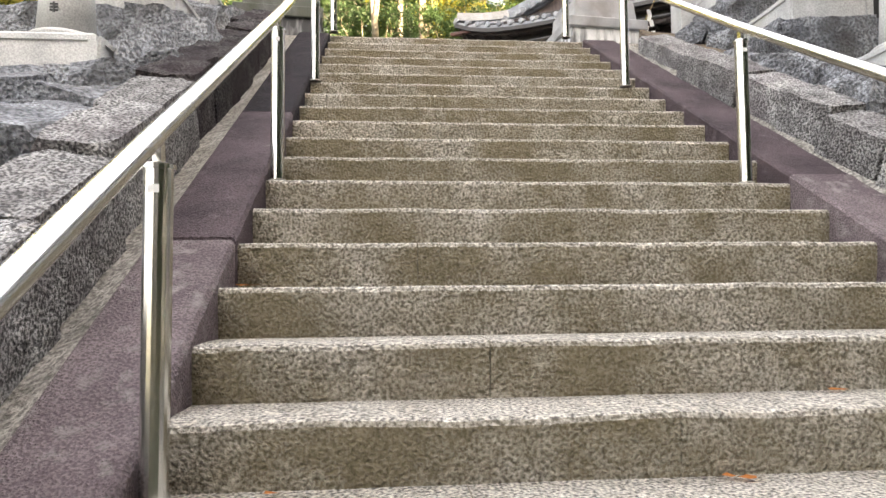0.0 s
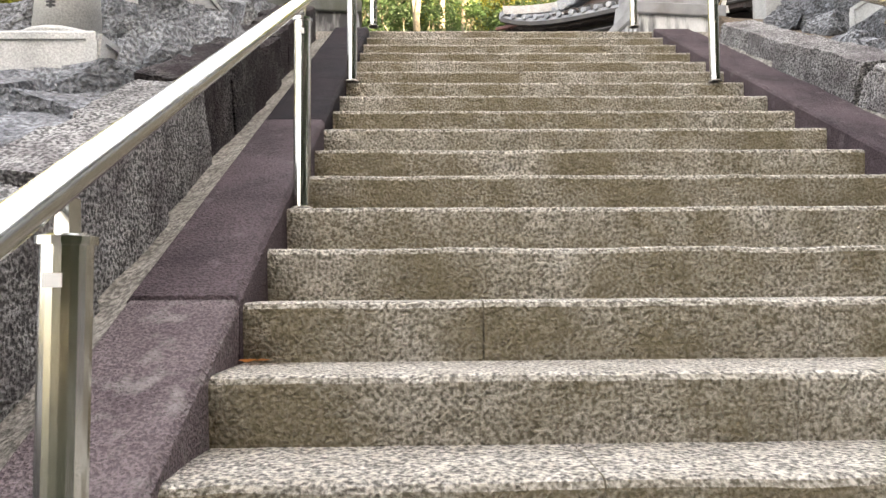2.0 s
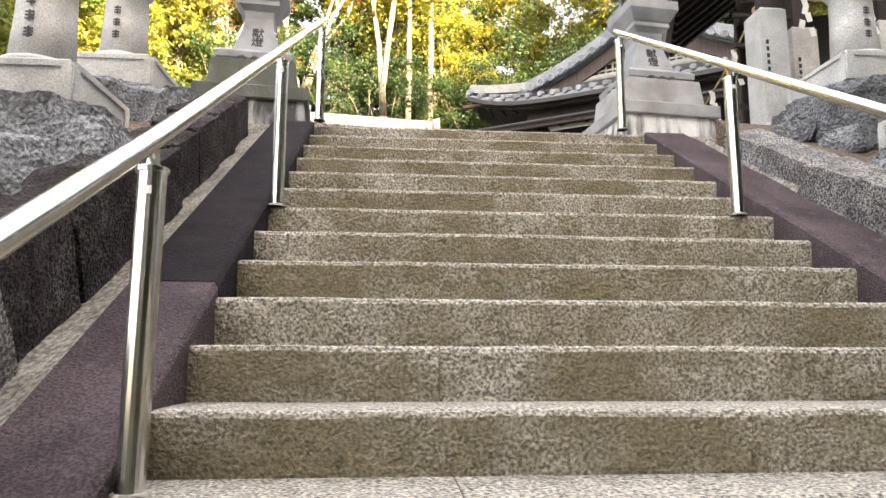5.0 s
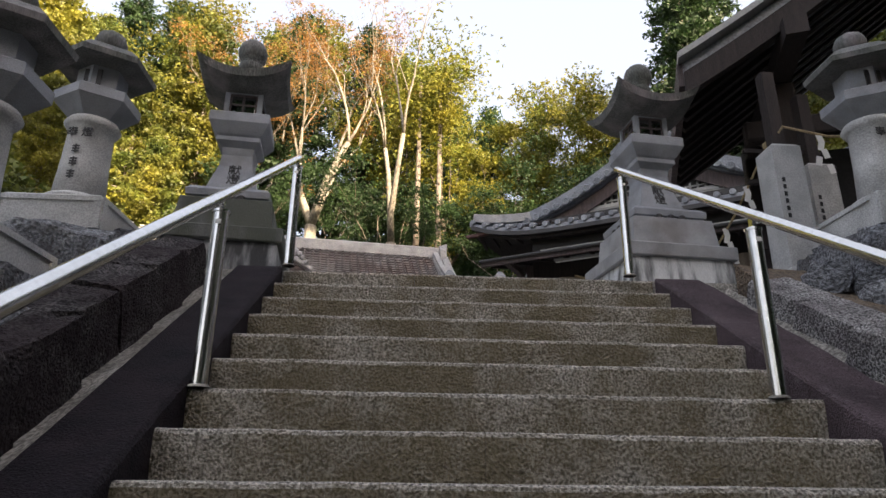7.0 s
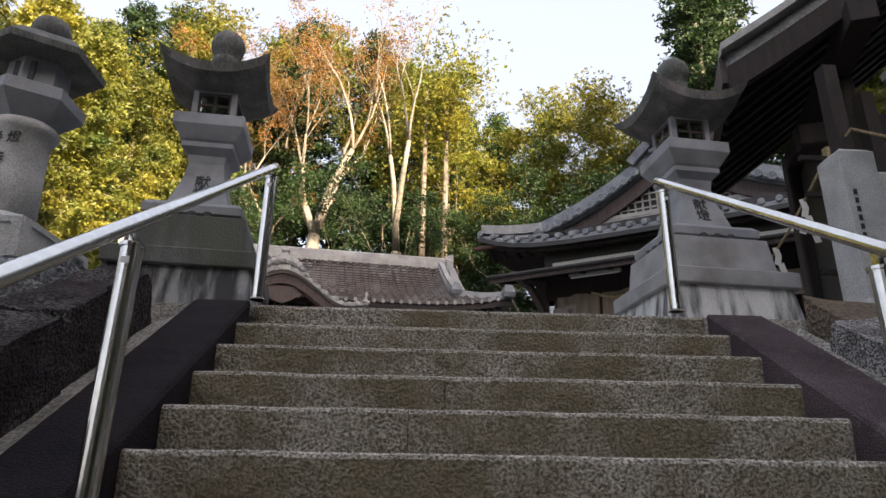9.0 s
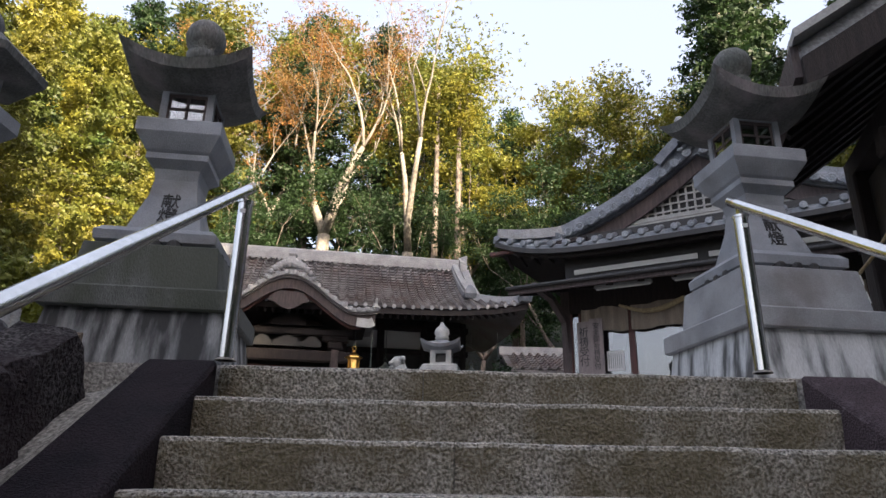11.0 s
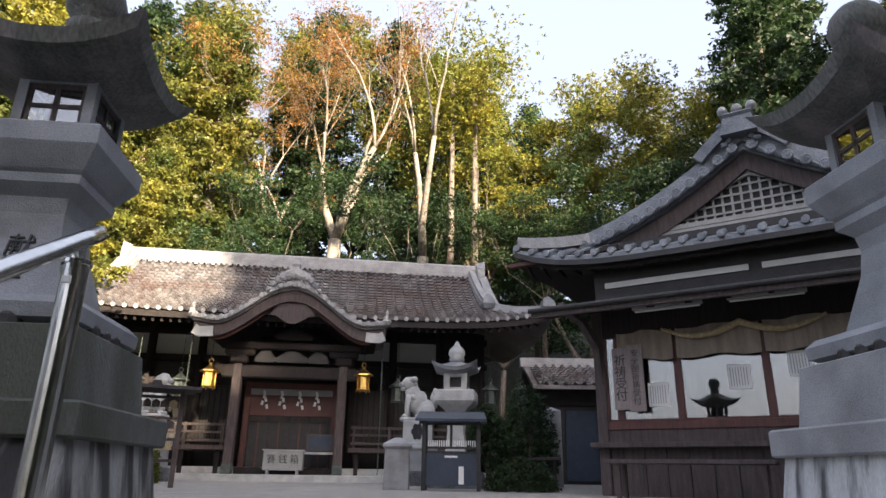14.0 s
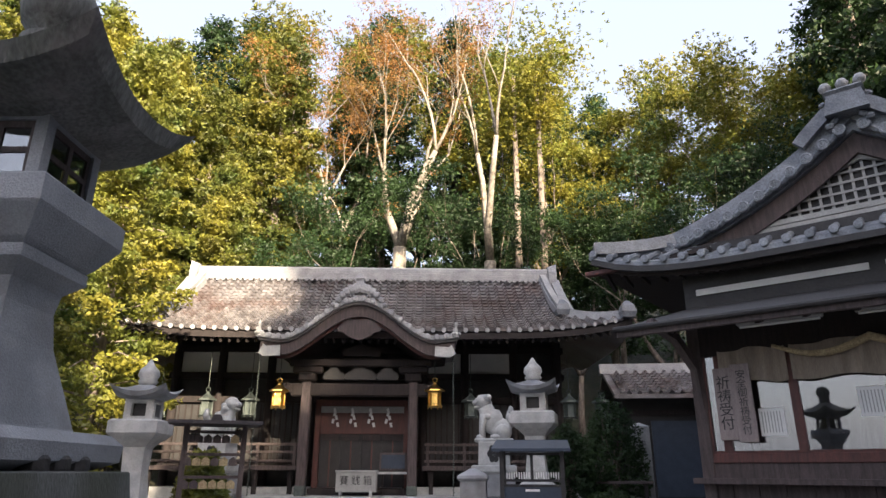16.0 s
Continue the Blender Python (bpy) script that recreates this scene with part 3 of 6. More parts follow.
def square_lantern(label, dressed, rendered):
    l = thing("square_lantern", label, "stone lantern", group="lanterns at the head of the steps")
    part("plinth", sq([(0.56, -0.35), (0.50, 0.0), (0.455, 0.34)]), rendered, l, "tapered rendered plinth streaked with black")
    part("band", sq([(0.485, 0.34), (0.495, 0.35), (0.495, 0.455), (0.485, 0.465)]), dressed, l)
    part("block", sq([(0.40, 0.465), (0.37, 0.74), (0.365, 0.745)]), dressed, l)
    bm = sq([(0.27, 0.745), (0.34, 0.775), (0.345, 0.83), (0.31, 0.865), (0.22, 0.87)])
    b = part("base_stone", bm, LANTERN, l, "rounded base stone with scalloped feet")
    for k in range(4):
        s = B()
        for q in (-0.11, 0.0, 0.11):
            lathe([(0.05, 0.747), (0.048, 0.78), (0.03, 0.80)], 10, q, -0.305, s)
        bmesh.ops.transform(s, matrix=pose(0, 0, 0, 0, 0, 90 * k), verts=s.verts)
        part("scallop", s, BLACK, b)
    sh = part("shaft", sq([(0.225, 0.87), (0.22, 0.88), (0.145, 1.14), (0.13, 1.26), (0.14, 1.33), (0.19, 1.38), (0.19, 1.42)]), LANTERN, l, "waisted shaft carved with two characters")
    writing("inscription", "献\n燈", 0.115, pose(-0.0, -0.176, 1.045, -16, 0, 0) @ pose(0, 0, 0, 0, 0, 0), sh)
    part("platform", sq([(0.18, 1.42), (0.20, 1.44), (0.255, 1.53), (0.26, 1.54), (0.26, 1.625), (0.25, 1.635)]), LANTERN, l)
    fb = part("firebox", bx(-0.167, 0.167, -0.167, 0.167, 1.635, 1.65), LANTERN, l)
    part("head_slab", bx(-0.167, 0.167, -0.167, 0.167, 1.87, 1.93), LANTERN, fb)
    for s in (-1, 1):
        for t in (-1, 1):
            part("corner_post", bx(s * 0.145 - 0.022, s * 0.145 + 0.022, t * 0.145 - 0.022, t * 0.145 + 0.022, 1.65, 1.87), LANTERN, fb)
    part("lining", bx(-0.08, 0.08, -0.08, 0.08, 1.65, 1.87), BLACK, fb, "dark hollow inside")
    for k in range(4):
        m = pose(0, 0, 0, 0, 0, 90 * k)
        w = B()
        for a in ((-0.123, 0.123, 1.65, 1.675), (-0.123, 0.123, 1.845, 1.87), (-0.123, -0.105, 1.675, 1.845), (0.105, 0.123, 1.675, 1.845),
                  (-0.011, 0.011, 1.675, 1.845), (-0.105, 0.105, 1.752, 1.772)):
            box(w, a[0], a[1], -0.155, -0.143, a[2], a[3], m=m)
        wf = part("window_frame", w, WOOD_GREY, fb, "small wooden lattice window frame")
    for k in range(4):
        part("pane", bx(-0.105, 0.105, -0.150, -0.147, 1.675, 1.845, m=pose(0, 0, 0, 0, 0, 90 * k)), GLASS, fb)
    part("roof", lantern_roof(0.395, 1.935, 0.28, 0.12), LANTERN_ROOF, l, "sweeping stone roof with upturned corners and moss", smooth=False)
    part("finial", lathe([(0.10, 2.20), (0.115, 2.28), (0.08, 2.31), (0.125, 2.36), (0.14, 2.43), (0.12, 2.50), (0.08, 2.545), (0.03, 2.56)], 18), LANTERN_ROOF, l, smooth=True)
    return l


square_lantern("large square stone lantern with sweeping roof on a mossy dark pedestal", MOSSY, MOSSY_RENDER).matrix_basis = pose(-0.585, 5.90, TOP, 0, 0, 6)
square_lantern("large square stone lantern with sweeping roof on a pale stepped pedestal", POLISHED, RENDERED).matrix_basis = pose(3.26, 6.0, TOP, 0, 0, 6)


# ---- shrine hall ----
def tile_mesh(name, material, w=0.30, l=0.30):
    """One pantile: x across, y down the slope, with a rolled cover on one side and a lip."""
    bm = B()
    prof = [(-0.5, 0.0), (-0.28, -0.012), (0.02, 0.0), (0.10, 0.06), (0.25, 0.105), (0.40, 0.06), (0.48, 0.0)]
    rings = []
    for y, z in ((-l * 0.05, 0.0), (l * 1.02, 0.05), (l * 1.02, 0.006)):
        rings.append([(x * w, y, z + h) for x, h in prof])
    loft(bm, rings, caps=False, closed=False)
    me = bpy.data.meshes.new(name)
    bmesh.ops.recalc_face_normals(bm, faces=bm.faces)
    bm.to_mesh(me)
    bm.free()
    me.materials.append(material)
    return me


def lay_tiles(parent, fn, nx, ny, half, me, material, single, name="tile"):
    """Tiles on fn(x, v): v runs 0 (ridge) to 1 (eave); half(v) is the half width."""
    src = [v.co.copy() for v in me.vertices]
    faces = [tuple(p.vertices) for p in me.polygons]
    V, F = [], []
    for j in range(ny):
        v = (j + 0.5) / ny
        for i in range(nx):
            x = (i + 0.5 - nx / 2) * 0.30
            if abs(x) > half(v):
                continue
            a, b = Vector(fn(x, j / ny)), Vector(fn(x, (j + 1) / ny))
            d = (b - a)
            ln = d.length
            d.normalize()
            ax = (Vector(fn(x + 0.1, v)) - Vector(fn(x - 0.1, v))).normalized()
            up = ax.cross(d).normalized()
            if up.z < 0:
                up = -up
            m = Matrix(((ax.x, d.x, up.x, a.x), (ax.y, d.y, up.y, a.y), (ax.z, d.z, up.z, a.z), (0, 0, 0, 1)))
            m = m @ Matrix.Diagonal((1, ln / 0.30, 1, 1))
            if single(x, v):
                piece(name, me, parent, m)
            else:
                k = len(V)
                V += [m @ p for p in src]
                F += [tuple(q + k for q in f) for f in faces]
    if V:
        mm = bpy.data.meshes.new("tiles")
        mm.from_pydata(V, [], F)
        mm.materials.append(material)
        o = new("tiles", mm)
        o.parent = parent
        tagged(o, kind="stuff")


def hanging_lantern(name, label, material, s, m):
    l = thing(name, label, "hanging lantern", m, "hanging lanterns under the eaves")
    part("cage", lathe([(0.11 * s, -0.16 * s), (0.13 * s, -0.14 * s), (0.12 * s, 0.12 * s), (0.14 * s, 0.14 * s)], 6), material, l)
    for k in range(6):
        a = math.pi / 3 * k
        part("rib", tube(B(), [(0.128 * s * math.cos(a), 0.128 * s * math.sin(a), -0.15 * s), (0.135 * s * math.cos(a), 0.135 * s * math.sin(a), 0.13 * s)], 0.012 * s, 5), material, l)
        part("foot", tube(B(), [(0.11 * s * math.cos(a), 0.11 * s * math.sin(a), -0.15 * s), (0.15 * s * math.cos(a), 0.15 * s * math.sin(a), -0.21 * s)], [0.02 * s, 0.012 * s], 5), material, l)
    part("base", lathe([(0.15 * s, -0.18 * s), (0.17 * s, -0.165 * s), (0.15 * s, -0.14 * s)], 6), material, l)
    part("roof", lathe([(0.22 * s, 0.14 * s), (0.21 * s, 0.17 * s), (0.12 * s, 0.22 * s), (0.05 * s, 0.28 * s), (0.03 * s, 0.32 * s)], 6), material, l)
    part("ring", tube(B(), [(0.05 * s * math.cos(a * 0.7), 0, 0.37 * s + 0.05 * s * math.sin(a * 0.7)) for a in range(10)], 0.008 * s, 5), material, l)
    part("chain", tube(B(), [(0, 0, 0.40 * s), (0, 0, 0.40 * s + 1.0)], 0.008, 5), BRONZE, l)
    return l


H = pose(-3.02, 20.97, TOP, 0, 0, 8) @ Matrix.Diagonal((0.95, 1, 1, 1))
hall = thing("shrine_hall", "old dark timber shrine hall with grey pantile hip-and-gable roof", "shrine hall", H)
RZ, EZ, RY, EY = 6.68, 4.25, 3.0, -0.65
HIP = RZ - 0.691 * (RZ - EZ)


def hall_roof(x, v, side=1):
    y = RY + (EY - RY) * v * side if side > 0 else RY + (RY - EY) * v
    z = RZ - (RZ - EZ) * (0.62 * v + 0.38 * (1 - (1 - v) ** 2))
    z += 0.42 * (min(abs(x), 7.6) / 7.6) ** 5 * v * v
    return (x, y, z)


def hall_half(v):
    return 5.95 if v < 0.55 else 5.95 + 1.65 * (v - 0.55) / 0.45


roof = part("roof", sheet(B(), lambda u, v: Vector(hall_roof((2 * u - 1) * hall_half(v), v)) - Vector((0, 0, 0.05)), 40, 20, 0.16), WOOD, hall, "roof boarding under the tiles")
part("roof_back", sheet(B(), lambda u, v: Vector(hall_roof((2 * u - 1) * hall_half(v), v, -1)) - Vector((0, 0, 0.05)), 20, 12, 0.16), TILE, hall)
for s in (-1, 1):
    # hipped skirts at the ends and the gable walls above
    part("roof_end", sheet(B(), lambda u, v: (s * (5.7 + 1.9 * u), RY + (2 * v - 1) * (2.2 + 1.45 * u), HIP - (HIP - EZ) * u + 0.42 * abs(2 * v - 1) ** 5 * u * u), 8, 16, 0.14), TILE, hall)
    g = B()
    loft(g, [[(s * 5.75, RY - 2.0, HIP - 0.05), (s * 5.75, RY + 2.0, HIP - 0.05), (s * 5.75, RY + 0.1, RZ - 0.15), (s * 5.75, RY - 0.1, RZ - 0.15)],
             [(s * 5.65, RY - 2.0, HIP - 0.05), (s * 5.65, RY + 2.0, HIP - 0.05), (s * 5.65, RY + 0.1, RZ - 0.15), (s * 5.65, RY - 0.1, RZ - 0.15)]])
    part("gable", g, WOOD, hall)
TILE_ME = tile_mesh("roof_tile", TILE)
lay_tiles(roof, lambda x, v: hall_roof(x, v), 52, 19, lambda v: hall_half(v) - 0.15, TILE_ME, TILE, lambda x, v: abs(x) < 3.4 and v > 0.3 and v < 0.99 and abs(x) > 0.2)
disc = None
for i in range(50):
    x = (i + 0.7 - 25) * 0.30
    if abs(x) < 7.4:
        p = hall_roof(x, 1.0)
        m = pose(p[0], p[1] - 0.03, p[2] + 0.02, 90, 0, 0)
        if disc is None:
            disc = part("eave_disc", lathe([(0.065, -0.02), (0.065, 0.03)], 10), TILE_PALE, roof)
            disc.matrix_basis = m
        else:
            piece("eave_disc", disc.data, roof, m)
for k in range(4):
    part("ridge_course", bx(-6.0, 6.0, RY - 0.22 + 0.03 * k, RY + 0.22 - 0.03 * k, RZ - 0.03 + 0.085 * k, RZ + 0.05 + 0.085 * k, 0.01), TILE_PALE, roof)
part("ridge_cap", tube(B(), [(-6.1, RY, RZ + 0.34), (6.1, RY, RZ + 0.34)], 0.10, 10), TILE_PALE, roof)
dent = part("ridge_dentil", bx(-0.055, 0.055, RY - 0.26, RY - 0.2, RZ - 0.10, RZ - 0.035), TILE_PALE, roof)
dent.matrix_basis = pose(-5.85, 0, 0)
for i in range(1, 63):
    piece("ridge_dentil", dent.data, roof, pose(-5.85 + i * 0.1873, 0, 0))
for s in (-1, 1):
    part("ridge_end", loft(B(), [[(s * 6.0, RY - 0.34, RZ - 0.25), (s * 6.0, RY + 0.34, RZ - 0.25), (s * 6.0, RY + 0.26, RZ + 0.3), (s * 6.0, RY + 0.06, RZ + 0.5), (s * 6.0, RY - 0.06, RZ + 0.5), (s * 6.0, RY - 0.26, RZ + 0.3)],
                                 [(s * 6.28, RY - 0.26, RZ - 0.2), (s * 6.28, RY + 0.26, RZ - 0.2), (s * 6.3, RY + 0.18, RZ + 0.25), (s * 6.32, RY + 0.04, RZ + 0.62), (s * 6.32, RY - 0.04, RZ + 0.62), (s * 6.3, RY - 0.18, RZ + 0.25)]]), TILE_PALE, roof, "ornamental end tile")
    for w_, h_, dx in ((0.34, 0.17, 0), (0.24, 0.28, 0)):
        part("descending_ridge", sweep(B(), [Vector(hall_roof(s * (5.8 + 0.12 * v), v * 0.60)) for v in [i / 10 for i in range(11)]], w_, h_), TILE_PALE, roof)
    part("verge", sweep(B(), [Vector(hall_roof(s * 6.22, v * 0.62)) + Vector((0, 0, -0.12)) for v in [i / 10 for i in range(11)]], 0.34, 0.22), TILE_PALE, roof)
    part("corner_ridge", sweep(B(), [Vector(hall_roof(s * (5.9 + 1.6 * k / 8), 0.60 + 0.40 * k / 8)) for k in range(9)], 0.26, 0.24), TILE_PALE, roof)
    for vx, vv in ((5.92, 0.62), (7.45, 0.99)):
        p = hall_roof(s * vx, vv)
        part("demon_tile", sq([(0.17, p[2]), (0.21, p[2] + 0.15), (0.16, p[2] + 0.32), (0.06, p[2] + 0.46)], p[0], p[1] - 0.1), TILE_BLUE, roof)
# rafters
for i in range(61):
    x = -7.2 + i * 0.24
    p = hall_roof(x, 0.99)
    part("rafter", sweep(B(), [(x, EY + 0.12, p[2] - 0.33), (x, 1.6, 5.55 - 0.33 - 0.25 + (p[2] - EZ) * 0.3)], 0.07, 0.09), WOOD, hall)
# body
part("platform", bx(-3.2, 3.2, -0.75, 2.0, -0.05, 0.17, 0.02), PALE, hall, "pale dressed stone platform")
part("platform_back", bx(-6.3, 6.3, 1.2, 8.0, -0.05, 0.35), PALE, hall)
part("veranda", bx(-6.2, -1.75, 0.95, 2.0, 0.78, 0.90, 0.01), WOOD_GREY, hall)
part("veranda", bx(1.75, 6.2, 0.95, 2.0, 0.78, 0.90, 0.01), WOOD_GREY, hall)
for s in (-1, 1):
    for z in (1.02, 1.25, 1.45):
        part("railing", bx(min(s * 1.8, s * 6.2), max(s * 1.8, s * 6.2), 1.0, 1.06, z - 0.035, z + 0.035, 0.008), WOOD_GREY, hall)
    for k in range(5):
        part("rail_post", bx(s * (1.9 + k * 1.05) - 0.04, s * (1.9 + k * 1.05) + 0.04, 0.99, 1.07, 0.9, 1.5), WOOD_GREY, hall)
        part("veranda_post", bx(s * (2.0 + k * 1.0) - 0.06, s * (2.0 + k * 1.0) + 0.06, 1.1, 1.22, 0.0, 0.78), WOOD, hall)
part("wall_back", bx(-6, 6, 2.35, 2.5, 0.2, 4.6), BLACK, hall)
part("wall_back", bx(-6, 6, 7.2, 7.3, 0.2, 4.6), BLACK, hall)
for s in (-1, 1):
    part("wall_side", bx(min(s * 5.9, s * 6.0), max(s * 5.9, s * 6.0), 2.5, 7.2, 0.2, 4.6), BLACK, hall)
for x in (-6, -4.6, -3.05, -1.75, 1.75, 3.05, 4.6, 6):
    part("column", lathe([(0.13, 0.3), (0.13, 4.5)], 14, x, 2.2), WOOD, hall)
for z in (0.95, 2.75, 3.45, 4.25):
    part("beam", bx(-6.2, 6.2, 2.12, 2.34, z - 0.09, z + 0.09, 0.01), WOOD, hall)
for a, b in ((-5.9, -4.72), (-4.48, -3.17), (-2.93, -1.87), (1.87, 2.93), (3.17, 4.48)):
    part("plaster_panel", bx(a, b, 2.26, 2.34, 3.54, 4.16), PLASTER, hall, "white plaster panel under the eaves")
for a, b in ((-5.9, -4.72), (-4.48, -3.17), (-2.93, -1.87), (1.87, 2.93), (3.17, 4.48), (4.72, 5.9)):
    p = part("shutter", bx(a, b, 2.26, 2.33, 1.05, 2.65), BLACK, hall, "dark lattice shutter")
    for k in range(6):
        part("slat", bx(a + (b - a) * (k + 0.5) / 6 - 0.02, a + (b - a) * (k + 0.5) / 6 + 0.02, 2.235, 2.26, 1.05, 2.65), WOOD, p)
# entrance bay
for s in (-1, 1):
    part("porch_column", bx(s * 1.475 - 0.13, s * 1.475 + 0.13, -0.13, 0.13, 0.17, 3.0, 0.03), WOOD_GREY, hall, "weathered square porch column with green copper shoe")
    part("column_shoe", bx(s * 1.475 - 0.14, s * 1.475 + 0.14, -0.14, 0.14, 0.17, 0.42, 0.02), BRONZE, hall)
    part("tie_beam", bx(s * 1.475 - 0.09, s * 1.475 + 0.09, 0.1, 2.1, 2.75, 3.0), WOOD, hall)
    part("bracket", bx(s * 1.475 - 0.24, s * 1.475 + 0.24, -0.2, 0.2, 3.0, 3.22, 0.04), WOOD, hall)
    part("bracket", bx(s * 1.475 - 0.42, s * 1.475 + 0.42, -0.1, 0.1, 3.22, 3.40, 0.04), WOOD, hall)
    part("beam_nose", sweep(B(), [(s * 1.5, -0.02, 2.66), (s * 1.95, -0.02, 2.72), (s * 2.15, -0.02, 2.85)], 0.2, 0.2), WOOD, hall)
part("porch_beam", bx(-1.9, 1.9, -0.12, 0.12, 2.62, 2.95, 0.03), WOOD, hall)
part("porch_beam", bx(-2.0, 2.0, -0.1, 0.1, 3.4, 3.6, 0.03), WOOD, hall)
for x, w_, z in ((-0.75, 0.28, 3.0), (0.0, 0.42, 3.0), (0.75, 0.28, 3.0), (0.0, 0.5, 3.62)):
    cv = B()
    rr = [[(x + w_ * math.cos(a) * (1 + 0.15 * math.sin(5 * a)), y, z + 0.05 + 0.32 * abs(math.sin(a))) for a in [math.pi * k / 12 for k in range(13)]] for y in (-0.09, 0.09)]
    loft(cv, rr)
    part("carved_strut", cv, WOOD if z > 3.5 else BLACK, hall, "carved frog-leg strut")
fr = part("door_surround", box(box(box(B(), -1.35, -1.2, 0.9, 1.05, 0.3, 2.6), 1.2, 1.35, 0.9, 1.05, 0.3, 2.6), -1.35, 1.35, 0.9, 1.05, 2.45, 2.62), WOOD_RED, hall)
part("lintel_board", bx(-1.2, 1.2, 0.93, 1.0, 2.28, 2.45), SILVER, fr, "pale board across the entrance")
part("red_board", bx(-1.2, 1.2, 0.95, 1.0, 1.72, 2.28), WOOD_RED, fr, "red-brown curtain panel")
for k in range(4):
    a = -1.15 + k * 0.59
    lt = B()
    for i in range(9):
        tube(lt, [(a + i * 0.055, 0.94, 1.55), (a + 0.05 + i * 0.055, 0.94, 1.70)], 0.008, 4)
        tube(lt, [(a + i * 0.055, 0.94, 1.70), (a + 0.05 + i * 0.055, 0.94, 1.55)], 0.008, 4)
    part("lattice", lt, WOOD_GREY, fr)
for k in range(4):
    a = -1.19 + k * 0.597
    d = part("door_panel", bx(a, a + 0.585, 1.0, 1.04, 0.35, 1.72), BLACK, fr, "brown wooden door panel")
    part("stile", bx(a + 0.27, a + 0.31, 0.985, 1.0, 0.35, 1.55), WOOD_RED, d)
part("entrance_step", bx(-1.4, 1.4, 0.55, 1.3, 0.17, 0.34, 0.015), WOOD, hall)


def kara(x, front=True):
    a = abs(x)
    return 3.78 + 1.02 * (0.5 + 0.5 * math.cos(math.pi * min(a, 2.15) / 2.15)) + 0.10 * max(0, a - 1.9) / 0.8


kf = part("curved_gable_roof", sheet(B(), lambda u, v: ((2 * u - 1) * 2.66, -1.12 + 3.4 * v, kara((2 * u - 1) * 2.66) + 0.16), 48, 4, 0.12), TILE, hall, "undulating gable roof over the entrance")
part("verge_band", sheet(B(), lambda u, v: ((2 * u - 1) * 2.70, -1.2 + 0.2 * v, kara((2 * u - 1) * 2.70) + 0.22), 48, 1, 0.12), TILE_PALE, kf)
for i in range(22):
    x = -2.6 + i * 5.2 / 21
    d = B()
    lathe([(0.078, -0.03), (0.078, 0.04), (0.05, 0.055)], 12, 0, 0, d)
    bmesh.ops.transform(d, matrix=pose(x, -1.2, kara(x) + 0.17, 90, 0, 0), verts=d.verts)
    part("end_tile", d, TILE_PALE, kf)
    part("cover_roll", tube(B(), [(x, -1.15, kara(x) + 0.17), (x, 1.4, kara(x) + 0.17)], 0.065, 8), TILE_PALE, kf)
part("bargeboard", sheet(B(), lambda u, v: ((2 * u - 1) * 2.6, -1.05 + 0.09 * v, kara((2 * u - 1) * 2.6) + 0.03), 48, 1, 0.30), WOOD_GREY, kf, "thick curved bargeboard")
part("inner_board", sheet(B(), lambda u, v: ((2 * u - 1) * 2.2, -0.9 + 0.07 * v, kara((2 * u - 1) * 2.2) - 0.22), 40, 1, 0.12), WOOD_RED, kf)
part("soffit", sheet(B(), lambda u, v: ((2 * u - 1) * 2.4, -0.9 + 2.9 * v, kara((2 * u - 1) * 2.4) - 0.05), 30, 2, 0.05), WOOD, kf)
for s in (-1, 1):
    part("board_tip", sweep(B(), [(s * 2.05, -1.09, kara(2.05) - 0.30), (s * 2.45, -1.09, kara(2.4) - 0.36), (s * 2.62, -1.09, kara(2.6) - 0.30)], 0.1, 0.26), PALE, kf, "white-capped bargeboard tip")
    dm = B()
    for q in range(7):
        a = q * 0.75
        lathe([(0.05, 0), (0.07, 0.04), (0.03, 0.09)], 8, s * 2.62 + 0.07 * math.cos(a), -1.18 + 0.05 * math.sin(a), dm)
    bmesh.ops.transform(dm, matrix=pose(0, 0, kara(2.6) + 0.16), verts=dm.verts)
    sq([(0.05, kara(2.6) + 0.2), (0.03, kara(2.6) + 0.36), (0.045, kara(2.6) + 0.44), (0.01, kara(2.6) + 0.52)], s * 2.62, -1.18, dm)
    part("corner_ornament", dm, PALE, kf)
pend = B()
loft(pend, [[(0.62 * math.cos(a) * (1 - 0.2 * math.sin(3 * a) ** 2), y, 4.24 + 0.26 * math.sin(a) - 0.05 * math.cos(4 * a)) for a in [2 * math.pi * k / 28 for k in range(28)]] for y in (-1.0, -0.92)])
part("gable_pendant", pend, WOOD_GREY, kf, "carved cloud-shaped gable pendant")
orn = part("crest", sq([(0.12, kara(0) + 0.42), (0.10, kara(0) + 0.62), (0.13, kara(0) + 0.70), (0.05, kara(0) + 0.84)], 0, -1.18), TILE_PALE, kf, "scrolled ridge-end ornament")
for s in (-1, 1):
    for q in range(6):
        r = 0.14 - 0.014 * q
        c = part("scroll", lathe([(r * 0.6, -0.08), (r, -0.03), (r, 0.05), (r * 0.5, 0.09)], 10), TILE_PALE, orn)
        c.matrix_basis = pose(s * (0.10 + 0.12 * q), -1.2, kara(0) + 0.44 - 0.014 * q * q - 0.02 * q, 90, 0, 0)
part("kara_ridge", sweep(B(), [(0, -1.15, kara(0) + 0.22), (0, 1.9, kara(0) + 0.22)], 0.3, 0.26), TILE_PALE, kf)

